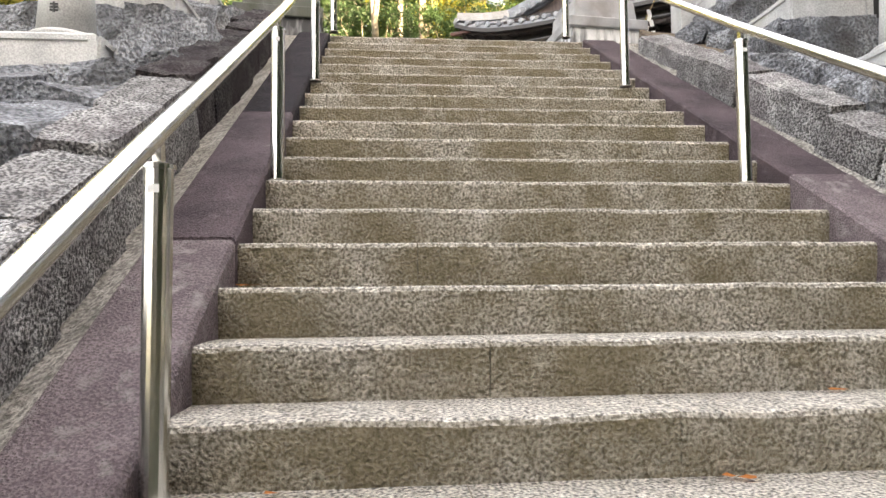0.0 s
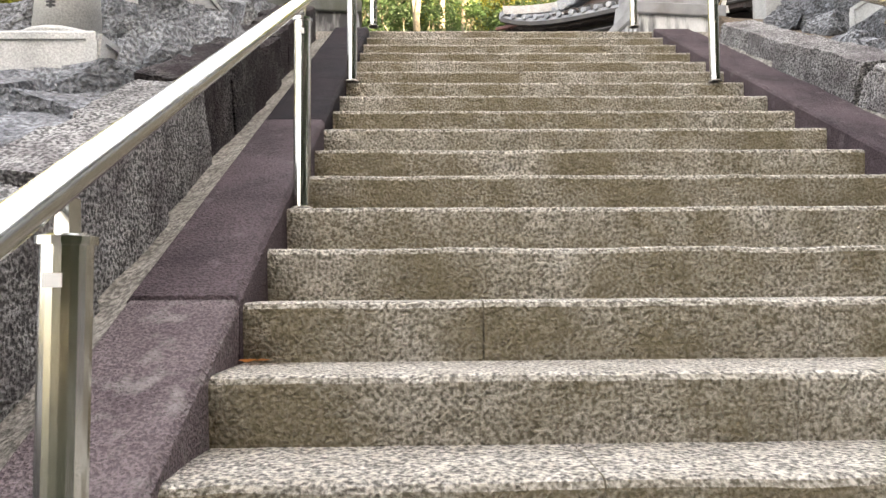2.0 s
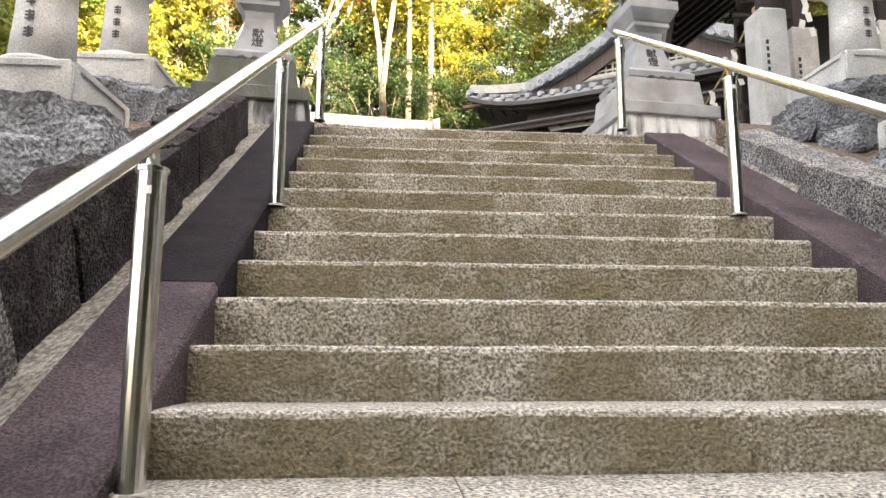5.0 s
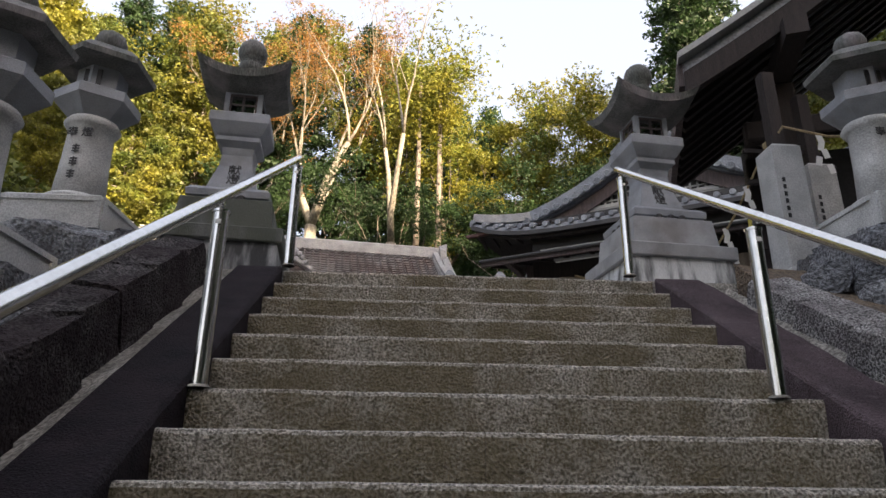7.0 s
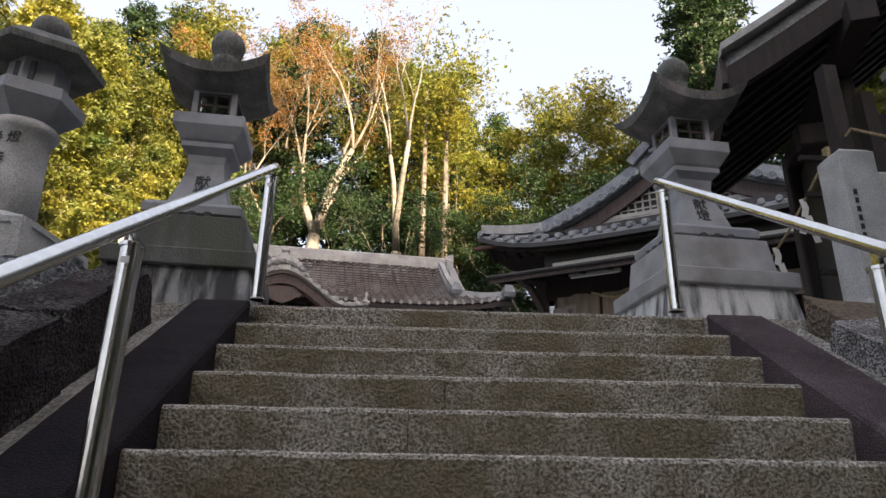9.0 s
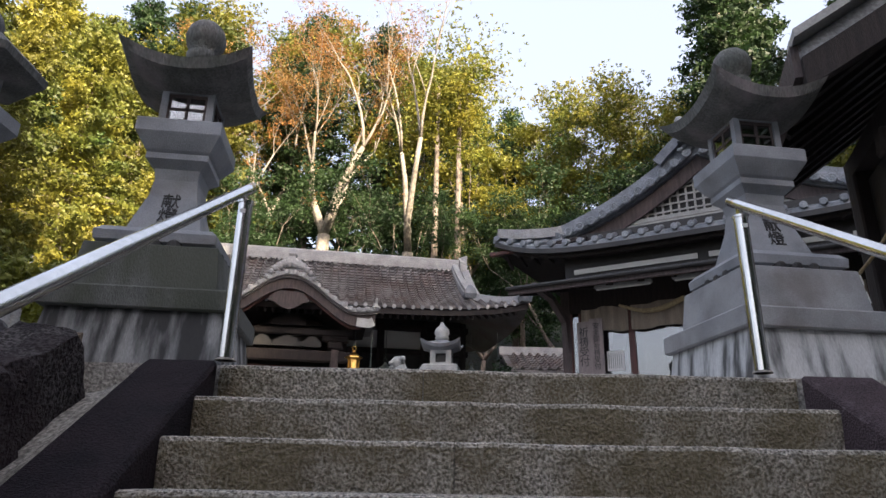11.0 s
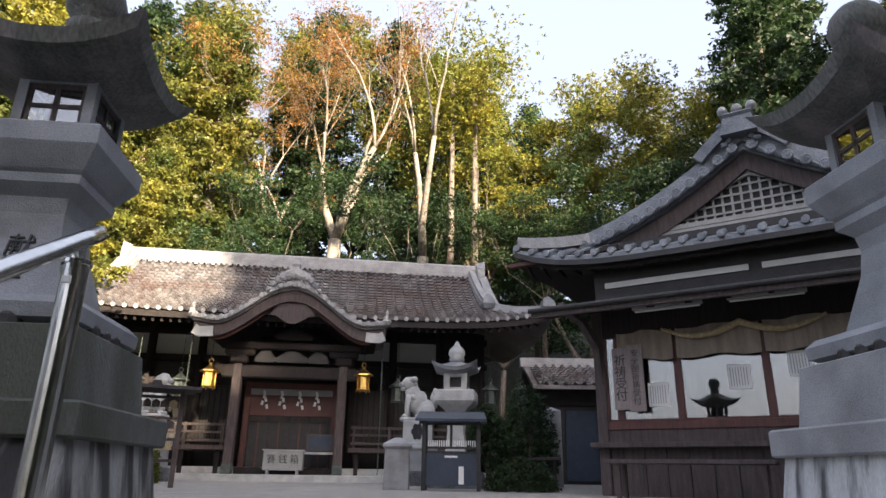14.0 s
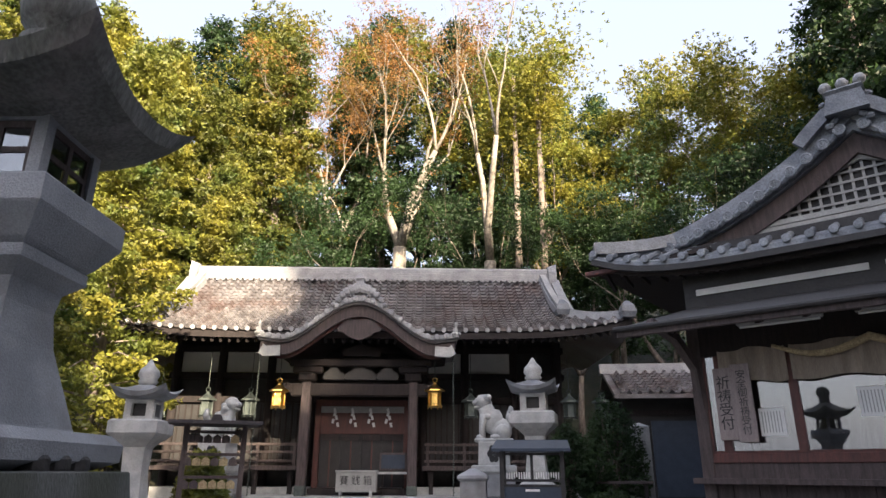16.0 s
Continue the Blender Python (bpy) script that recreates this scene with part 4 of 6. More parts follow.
for x, y, z in ((-2.16, -0.35, 2.52), (2.07, -0.35, 2.55)):
    hanging_lantern("gilt_lantern", "gilded hexagonal hanging lantern under the porch eaves", GOLD, 1.25, H @ pose(x, y, z))
for x in (-5.6, -4.3, -3.1, 3.1, 5.0, 5.9, 6.8):
    hanging_lantern("bronze_lantern", "dark patinated bronze lantern hanging from the eaves", BRONZE, 1.25, H @ pose(x, 0.3, 2.35))


def shide(m, n=4, s=1.0):
    o = thing("paper_streamer", "zigzag white paper streamer on a straw rope", "paper streamer", m, "paper streamers")
    bm = B()
    for k in range(n):
        x = (0.02 if k % 2 else -0.02) * s
        box(bm, x - 0.032 * s, x + 0.032 * s, -0.002, 0.002, -(k + 1) * 0.085 * s, -k * 0.085 * s + 0.02 * s,
            m=pose(0, 0.006 * k, 0, 0, 14 if k % 2 else -14, 0))
    part("paper", bm, PAPER, o)
    return o


for x in (-0.78, -0.27, 0.25, 0.75):
    shide(H @ pose(x, 0.86, 2.38), 5, 1.15)
bt = thing("bell_rope", "grey chain rope hanging from the porch eaves", "bell rope", H @ pose(-2.62, -0.9, 0), "chains")
ch = B()
for k in range(60):
    lathe([(0.012, 0), (0.024, 0.02), (0.012, 0.045)], 6, 0.0, 0.0, ch)
    bmesh.ops.transform(ch, matrix=pose(0.012 * (k % 2), 0, 0.2 + k * 0.058), verts=ch.verts[-18:])
part("chain", ch, BRONZE, bt)
copy_thing(bt, H @ pose(2.55, -0.9, 0))
ob = thing("offering_box", "grey offertory box with black lettering and white feet", "offering box", H @ pose(0.03, -0.35, 0.17))
part("panel", bx(-0.52, 0.52, -0.06, 0.5, 0.10, 0.58, 0.01), SILVER, ob)
part("lid", bx(-0.55, 0.55, -0.10, 0.54, 0.58, 0.61, 0.008), PALE, ob)
for x in (-0.42, 0.36):
    part("foot", bx(x, x + 0.07, -0.14, 0.1, 0.0, 0.14, 0.015), PALE, ob)
writing("lettering", "賽 銭 箱", 0.24, pose(0, -0.062, 0.36), ob)
ns = thing("notice_stand", "small framed grey notice case beside the entrance", "notice stand", H @ pose(0.95, 0.3, 0.17))
part("case", bx(-0.38, 0.38, 0, 0.08, 0.60, 1.05, 0.01), WOOD_GREY, ns)
part("glass_front", bx(-0.32, 0.32, -0.012, 0, 0.66, 1.0), BLUE_METAL, ns)
part("ledge", bx(-0.42, 0.42, -0.05, 0.1, 0.52, 0.58), PALE, ns)
for x in (-0.3, 0.26):
    part("leg", bx(x, x + 0.05, 0.0, 0.06, 0, 0.53), WOOD, ns)

# ---- reception office ----
O = pose(3.38, 12.70, TOP, 0, 0, -32)
office = thing("reception_office", "timber shrine office with reception windows and grey tile gable roof", "building", O)
part("wall_low", bx(0.0, 5.6, 0.06, 0.16, 0.0, 0.9), WOOD_GREY, office)
for k in range(19):
    part("board", bx(k * 0.29 + 0.02, k * 0.29 + 0.30, 0.03, 0.06, 0.0, 0.64, 0.004), WOOD_GREY, office)
part("sill", bx(-0.10, 5.6, -0.16, 0.10, 0.62, 0.69, 0.008), WOOD_GREY, office)
part("window_rail", bx(0.0, 5.6, -0.02, 0.12, 0.86, 0.97, 0.006), WOOD_RED, office)
part("apron", bx(0.0, 5.6, 0.0, 0.06, 0.69, 0.86), WOOD_GREY, office)
part("post", bx(-0.02, 0.13, -0.03, 0.13, 0.0, 2.55, 0.01), WOOD_GREY, office)
part("head", bx(0.0, 5.6, -0.02, 0.12, 2.15, 2.60), WOOD, office)
brk = B()
sweep(brk, [(0.06, -0.02, 1.5), (0.03, -0.06, 2.0), (-0.10, -0.3, 2.35), (-0.25, -0.7, 2.5)], 0.12, 0.1)
part("bracket", brk, WOOD_GREY, office, "curved timber bracket")
for a, b in ((0.13, 0.30), (0.34, 1.12), (1.16, 2.22), (2.26, 3.30), (3.34, 4.4), (4.44, 5.5)):
    w = part("window", bx(a - 0.02, a + 0.03, 0.0, 0.06, 0.97, 2.15), WOOD_RED, office, "sliding window with brown frame")
    part("frame", bx(b - 0.03, b + 0.02, 0.0, 0.06, 0.97, 2.15), WOOD_RED, w)
    part("frame", bx(a, b, 0.0, 0.06, 0.97, 1.0), WOOD_RED, w)
    part("pane", bx(a + 0.03, b - 0.03, 0.026, 0.032, 1.0, 2.15), GLASS, w).visible_shadow = False
    if b - a > 0.3:
        part("curtain", sheet(B(), lambda u, v: (a + (b - a) * u, -0.05 + 0.02 * math.sin(u * 24 + a) - 0.02 * v, 2.2 - 0.40 * v - 0.02 * math.sin(u * 9)), 30, 4, 0.01), CURTAIN, w, "gathered beige half curtain")
for x, z in ((0.85, 1.32), (1.9, 1.5), (2.62, 1.62)):
    nt_ = thing("paper_notice", "white paper notice stuck on the window", "notice", O @ pose(x, 0.02, z), "notices on the window")
    part("sheet_of_paper", bx(-0.14, 0.14, -0.003, 0.0, -0.16, 0.16), PAPER, nt_)
    lb = B()
    for q in range(7):
        box(lb, -0.11 + q * 0.033, -0.10 + q * 0.033, -0.0045, -0.0035, -0.12, 0.12)
    part("writing", lb, SILVER, nt_)
part("room_floor", bx(0.1, 5.6, 0.2, 4.0, 0.75, 0.85), WOOD, office)
part("room_wall", bx(0.1, 5.6, 2.4, 2.5, 0.85, 3.0), WOOD_GREY, office)
part("room_ceiling", bx(0.1, 5.6, 0.15, 2.4, 2.6, 2.66), WOOD, office)
part("side_wall", bx(0.0, 0.1, 0.13, 1.95, 0.0, 2.5), WOOD, office)
part("side_wall", bx(0.0, 0.1, 2.06, 7.0, 0.0, 4.0), WOOD, office)
part("upper_wall", bx(-0.6, 6.0, 1.95, 2.05, 2.6, 4.3), BLACK, office)
for a, b in ((-0.4, 2.0), (2.2, 4.4), (4.5, 5.8)):
    part("plaster_strip", bx(a, b, 1.92, 1.95, 3.46, 3.56), PLASTER, office, "narrow white plaster strip")
can = part("canopy", sheet(B(), lambda u, v: (-0.55 + 6.6 * u, -0.9 + 2.8 * v, 2.44 + 0.78 * v), 4, 6, 0.06), WOOD, office, "long dark canopy roof over the windows")
for k in range(7):
    part("canopy_course", bx(-0.56, 6.06, -0.92 + k * 0.4, -0.5 + k * 0.4, 0, 0.02, m=pose(0, 0, 2.452 + 0.1114 * k, 0, 0, 0) @ pose(0, -0.92 + k * 0.4, 0, 15.5) @ pose(0, 0.92 - k * 0.4, 0)), BLACK, can)
part("fascia", bx(-0.58, 6.08, -0.95, -0.90, 2.34, 2.47, 0.006), WOOD_GREY, can)
part("gutter", tube(B(), [(-0.6, -0.98, 2.44), (6.1, -0.98, 2.44)], 0.035, 8), BLACK, can)
for k in range(14):
    part("rafter", sweep(B(), [(-0.4 + k * 0.48, -0.85, 2.33), (-0.4 + k * 0.48, 0.1, 2.58)], 0.05, 0.06), WOOD, can)
for x in (1.2, 2.4):
    tl = thing("tube_lamp", "white tube lamp under the canopy, unlit", "lamp", O @ pose(x, -0.55, 2.38), "tube lamps")
    part("housing", bx(-0.45, 0.45, -0.05, 0.05, 0.0, 0.05, 0.01), SILVER, tl)
    part("tube", tube(B(), [(-0.42, 0, -0.015), (0.42, 0, -0.015)], 0.015, 8), PAPER, tl)
rp = thing("straw_rope", "twisted sacred straw rope hung under the canopy", "rope", O @ pose(2.0, -0.12, 2.16))
part("rope", tube(B(), [(-1.0 + 0.1 * k, 0, 0.03 - 0.14 * math.sin(math.pi * (k % 10) / 10)) for k in range(21)], [0.02 + 0.025 * math.sin(math.pi * k / 20) for k in range(21)], 8), ROPE, rp)
# main roof
EAVE_F, GABLE_Y = 1.55, 2.6


def office_edge(x):
    """Height of the front verge at x: concave, from the gable's top to the far corner."""
    d = abs(x - 2.15) / 4.15
    return 5.95 - 1.6 * (1 - (1 - min(d, 1)) ** 1.9) + 0.28 * max(0, d - 0.75) ** 1.3


for s in (-1, 1):
    sl = part("roof_slope", sheet(B(), lambda u, v: (2.15 + s * 4.15 * u, GABLE_Y - 0.25 + (-0.75 * max(0, u - 0.7) / 0.3 if v == 0 else 0) + 6.5 * v, office_edge(2.15 + s * 4.15 * u)), 24, 12, 0.14), TILE_BLUE, office, "curved grey tile roof slope")
    for k in range(11):
        part("cover_roll", tube(B(), [(2.15 + s * 4.15 * i / 12, GABLE_Y + 0.1 + k * 0.3, office_edge(2.15 + s * 4.15 * i / 12) + 0.02) for i in range(13)], 0.06, 6), TILE_BLUE, sl)
    part("verge_ridge", sweep(B(), [(2.15 + s * 4.15 * i / 20, GABLE_Y - 0.2 - 0.75 * max(0, i / 20 - 0.7) / 0.3, office_edge(2.15 + s * 4.15 * i / 20)) for i in range(21)], 0.3, 0.22), TILE_BLUE, sl)
    part("bargeboard", sheet(B(), lambda u, v: (2.15 + s * 3.2 * u, GABLE_Y - 0.18 + 0.07 * v, office_edge(2.15 + s * 3.2 * u) - 0.16), 20, 1, 0.34), WOOD_GREY, sl)
    part("inner_bargeboard", sheet(B(), lambda u, v: (2.15 + s * 2.6 * u, GABLE_Y - 0.10 + 0.06 * v, office_edge(2.15) - 0.46 - 0.95 * u), 16, 1, 0.12), SILVER, sl)
    for i in range(13):
        f_ = 0.04 + 0.74 * i / 12
        x = 2.15 + s * 4.15 * f_
        d = B()
        lathe([(0.095, -0.04), (0.095, 0.05), (0.07, 0.055), (0.06, 0.045)], 14, 0, 0, d)
        for q in range(3):
            a = q * 2.1
            lathe([(0.022, 0.04), (0.02, 0.062)], 6, 0.03 * math.cos(a), 0.03 * math.sin(a), d)
        bmesh.ops.transform(d, matrix=pose(x, GABLE_Y - 0.38, office_edge(x) - 0.03, 90, 0, 0), verts=d.verts)
        part("crest_disc", d, TILE_BLUE, sl, "round tile end with three-comma crest")
        d = B()
        x2 = x + s * 0.15
        tube(d, [(x2 - 0.14, GABLE_Y - 0.34, office_edge(x2 - 0.14) - 0.02), (x2, GABLE_Y - 0.34, office_edge(x2) - 0.07), (x2 + 0.14, GABLE_Y - 0.34, office_edge(x2 + 0.14) - 0.02)], 0.05, 6)
        part("edge_tile", d, TILE_BLUE, sl)
gw = B()
loft(gw, [[(2.15 - 2.3, y, 4.55), (2.15 + 2.3, y, 4.55), (2.15, y, 5.58)] for y in (GABLE_Y, GABLE_Y + 0.1)])
gb_ = part("gable_wall", gw, BLACK, office)
for k in range(-12, 13):
    h_ = 4.66 + 0.84 * (1 - abs(k * 0.16) / 2.05)
    if h_ > 4.75:
        part("lattice_upright", bx(2.15 + k * 0.16 - 0.02, 2.15 + k * 0.16 + 0.02, GABLE_Y - 0.05, GABLE_Y, 4.66, h_), SILVER, gb_)
for k in range(5):
    w_ = 2.05 * (1 - (0.16 * (k + 0.5)) / 0.84)
    if w_ > 0.1:
        part("lattice_bar", bx(2.15 - w_, 2.15 + w_, GABLE_Y - 0.065, GABLE_Y - 0.05, 4.66 + 0.16 * (k + 0.5) - 0.018, 4.66 + 0.16 * (k + 0.5) + 0.018), SILVER, gb_)
for z in (4.50, 4.60):
    part("gable_beam", bx(-0.5, 4.8, GABLE_Y - 0.14, GABLE_Y + 0.02, z - 0.045, z + 0.04), SILVER, gb_)
# skirt roof below the gable
sk = part("skirt_roof", sheet(B(), lambda u, v: (-2.05 + 8.4 * u, EAVE_F + 1.05 * v, 3.98 + 0.45 * v + 0.42 * abs(2 * u - 1) ** 5), 40, 4, 0.1), TILE_BLUE, office, "tiled eave below the gable")
for i in range(28):
    x = -1.95 + i * 0.305
    zz = 3.98 + 0.42 * abs(2 * (x + 2.05) / 8.4 - 1) ** 5
    part("cover_roll", tube(B(), [(x, EAVE_F - 0.02, zz + 0.03), (x, EAVE_F + 1.0, zz + 0.47)], 0.055, 7), TILE_BLUE, sk)
    d = B()
    lathe([(0.065, -0.03), (0.065, 0.03), (0.045, 0.035)], 12, 0, 0, d)
    bmesh.ops.transform(d, matrix=pose(x, EAVE_F - 0.03, zz + 0.03, 90, 0, 0), verts=d.verts)
    part("end_disc", d, TILE_BLUE, sk)
part("eave_gutter", sweep(B(), [(-2.0 + 8.3 * i / 20, EAVE_F - 0.02, 3.78 + 0.42 * abs(2 * i / 20 - 1) ** 5) for i in range(21)], 0.12, 0.1), BLACK, sk)
part("soffit", sheet(B(), lambda u, v: (-1.9 + 8.1 * u, EAVE_F + 0.05 + 0.7 * v, 3.78 + 0.1 * v + 0.38 * abs(2 * u - 1) ** 5), 20, 2, 0.06), WOOD, sk)
for k in range(26):
    x = -1.8 + k * 0.31
    part("rafter", sweep(B(), [(x, EAVE_F + 0.05, 3.70 + 0.36 * abs(2 * (x + 1.9) / 8.1 - 1) ** 5), (x, 2.0, 3.78)], 0.06, 0.08), WOOD, sk)
part("side_soffit", sheet(B(), lambda u, v: (-1.95 + 1.9 * u, 1.7 + 6.5 * v, 4.1 + 0.1 * u), 2, 2, 0.08), WOOD, office)
part("corner_board", bx(-2.15, -1.55, EAVE_F + 0.0, EAVE_F + 0.12, 4.02, 4.10, 0.01), WOOD_RED, office)
part("side_upper_wall", bx(-0.6, -0.5, 2.05, 8.0, 2.6, 4.3), BLACK, office)
on = B()
for s in (-1, 1):
    for q in range(9):
        a = q * 0.55
        r = 0.05 + 0.018 * q
        tube(on, [(2.15 + s * (0.28 + r * math.cos(a)), GABLE_Y - 0.45, 6.22 + r * math.sin(a) - 0.02 * q), (2.15 + s * (0.28 + r * math.cos(a + 0.55)), GABLE_Y - 0.45, 6.22 + r * math.sin(a + 0.55) - 0.02 * q)], 0.045, 6)
    sweep(on, [(2.15 + s * 0.15, GABLE_Y - 0.42, 6.1), (2.15 + s * 0.5, GABLE_Y - 0.42, 5.8), (2.15 + s * 0.68, GABLE_Y - 0.42, 5.62)], 0.12, 0.2)
sq([(0.30, 6.0), (0.24, 6.35), (0.28, 6.40), (0.2, 6.46)], 2.15, GABLE_Y - 0.3, on)
orn2 = part("ridge_ornament", on, TILE_BLUE, office, "scrolled demon-tile ornament at the gable top")
for q in (-0.24, 0, 0.24):
    part("knob", lathe([(0.03, 6.44), (0.03, 6.50), (0.085, 6.54), (0.095, 6.6), (0.06, 6.66), (0.01, 6.68)], 12, 2.15 + q, GABLE_Y - 0.35), TILE_PALE, orn2, smooth=True)
part("main_ridge", sweep(B(), [(2.15, GABLE_Y - 0.3, 5.95), (2.15, 9.0, 5.95)], 0.5, 0.5), TILE_BLUE, office)
for x, txt, hh in ((0.38, "祈\n祷\n受\n付", 0.86), (0.60, "安\n全\n御\n祈\n祷\n受\n付", 0.92)):
    sg = thing("sign_board", "weathered wooden sign board with brushed black characters", "sign", O @ pose(x, -0.1 - 0.03 * (x > 0.5), 1.55), "reception signs")
    part("board", bx(-0.11, 0.11, 0, 0.025, -hh / 2, hh / 2, 0.005), SIGN_WOOD, sg)
    writing("lettering", txt, 0.17 if hh < 0.9 else 0.115, pose(0, -0.001, 0), sg)
tb = thing("bench_table", "plain weathered wooden table below the windows", "table", O @ pose(1.32, -0.75, 0))
part("top", bx(-0.95, 0.95, -0.2, 0.2, 0.40, 0.45, 0.006), WOOD_GREY, tb)
for x in (-0.85, 0.8):
    for y in (-0.16, 0.12):
        part("leg", bx(x, x + 0.05, y, y + 0.05, 0, 0.40), WOOD_GREY, tb)

# ---- open pavilion beside the head of the steps ----
pav = thing("pavilion", "dark timber pavilion with deep bargeboards and rafters", "pavilion", pose(3.62, 5.75, 0, 0, 0, -20))
PX, PY, PZ = 0.0, 0.0, 5.55


def pav_z(x):
    d = (x - PX) / 3.2
    return PZ + 2.3 * (0.75 * d + 0.25 * d * d)


part("roof", sheet(B(), lambda u, v: (PX + 3.2 * u, PY + 2.7 * v, pav_z(PX + 3.2 * u) + 0.14), 14, 4, 0.12), TILE_BLUE, pav, "dark roof covering")
part("roof", sheet(B(), lambda u, v: (PX + 6.4 - 3.2 * u, PY + 2.7 * v, pav_z(PX + 3.2 * u) + 0.14), 14, 4, 0.12), TILE_BLUE, pav)
part("bargeboard", sheet(B(), lambda u, v: (PX + 3.2 * u, PY - 0.06 + 0.1 * v, pav_z(PX + 3.2 * u)), 14, 1, 0.24), WOOD, pav, "thick dark bargeboard")
part("bargeboard", sheet(B(), lambda u, v: (PX + 6.4 - 3.2 * u, PY - 0.06 + 0.1 * v, pav_z(PX + 3.2 * u)), 14, 1, 0.24), WOOD, pav)
part("verge_cap", sheet(B(), lambda u, v: (PX - 0.04 + 3.2 * u, PY - 0.12 + 0.25 * v, pav_z(PX + 3.2 * u) + 0.2), 14, 1, 0.07), SILVER, pav)
part("eave_board", bx(PX - 0.05, PX + 0.02, PY, PY + 2.7, PZ - 0.12, PZ + 0.14), WOOD_GREY, pav)
for k in range(11):
    y = PY + 0.2 + k * 0.23
    part("rafter", sweep(B(), [(PX + 0.05, y, PZ - 0.14), (PX + 3.1, y, pav_z(PX + 3.1) - 0.14)], 0.08, 0.1), WOOD, pav)
part("purlin", bx(PX + 0.9, PX + 1.1, PY - 0.2, PY + 2.7, 5.7, 5.9), WOOD, pav)
for x in (PX + 1.0, PX + 5.4):
    for y in (0.75, 2.5):
        part("column", bx(x - 0.12, x + 0.12, y - 0.12, y + 0.12, TOP, 5.7, 0.02), WOOD, pav)
part("tie_beam", bx(PX + 0.6, PX + 5.8, 0.67, 0.83, 5.1, 5.32, 0.02), WOOD, pav)
part("brace", sweep(B(), [(PX + 0.9, 0.75, 5.0), (PX + 0.9, 1.6, 5.5)], 0.1, 0.12), WOOD, pav)
part("back_wall", bx(PX + 0.9, PX + 5.5, 2.6, 2.7, TOP, 5.8), BLACK, pav)
part("side_wall", bx(PX + 1.0, PX + 1.1, 0.9, 2.5, TOP, 5.6), BLACK, pav)
for x, y, h_ in ((4.22, 5.42, 1.32), (4.75, 5.75, 1.32), (5.5, 5.55, 1.32)):
    gp = thing("stone_post", "pale square stone post carved with small writing", "stone post", pose(x, y, TOP), "stone posts of the pavilion")
    part("shaft", sq([(0.135, 0.0), (0.13, h_), (0.10, h_ + 0.03)]), PALE, gp)
    part("socket", sq([(0.15, 0.0), (0.145, 0.2), (0.135, 0.21)]), RENDERED, gp)
    bars(0, gp, -0.134, [(h_ * q, 0.04, 0.013) for q in (0.75, 0.70, 0.65, 0.60, 0.55, 0.50)], x=-0.075)
    part("timber_head", bx(-0.055, 0.055, -0.055, 0.055, h_, h_ + 0.8), WOOD, gp)
fr2 = thing("wooden_rack", "pale timber frame with cross rungs between the posts", "rack", pose(4.30, 5.72, TOP))
part("upright", bx(0.02, 0.12, 0, 0.06, 0, 1.6), ROPE, fr2)
for k in range(5):
    part("rung", bx(-0.2, 0.55, 0.01, 0.05, 0.2 + k * 0.32, 0.24 + k * 0.32), WOOD, fr2)
sr = thing("sacred_rope", "thin straw rope slung along the pavilion eaves", "rope", pose(0.17, 0, 0))
rope_pts = [(4.0, 7.0, 4.05), (4.02, 6.6, 4.12), (4.03, 6.2, 4.3), (4.05, 5.7, 4.62), (4.06, 5.3, 4.75), (4.5, 5.35, 4.70), (5.2, 5.4, 4.78), (5.8, 5.4, 4.85)]
part("rope", tube(B(), rope_pts, 0.012, 6), ROPE, sr)
for x, y, z in ((4.0, 6.85, 4.06), (4.02, 6.4, 4.2), (4.04, 5.95, 4.46), (4.42, 5.34, 4.70), (5.1, 5.39, 4.77)):
    shide(pose(x + 0.17, y, z), 5, 0.85)


# ---- courtyard things ----
def blob(bm, x, y, z, rx, ry, rz, n=10, bump=0.0):
    r = bmesh.ops.create_uvsphere(bm, u_segments=n + 4, v_segments=n, radius=1.0)
    for v in r["verts"]:
        k = 1 + bump * noise.noise(v.co * 4 + Vector((x, y, z)) * 7)
        v.co = Vector((x + v.co.x * rx * k, y + v.co.y * ry * k, z + v.co.z * rz * k))


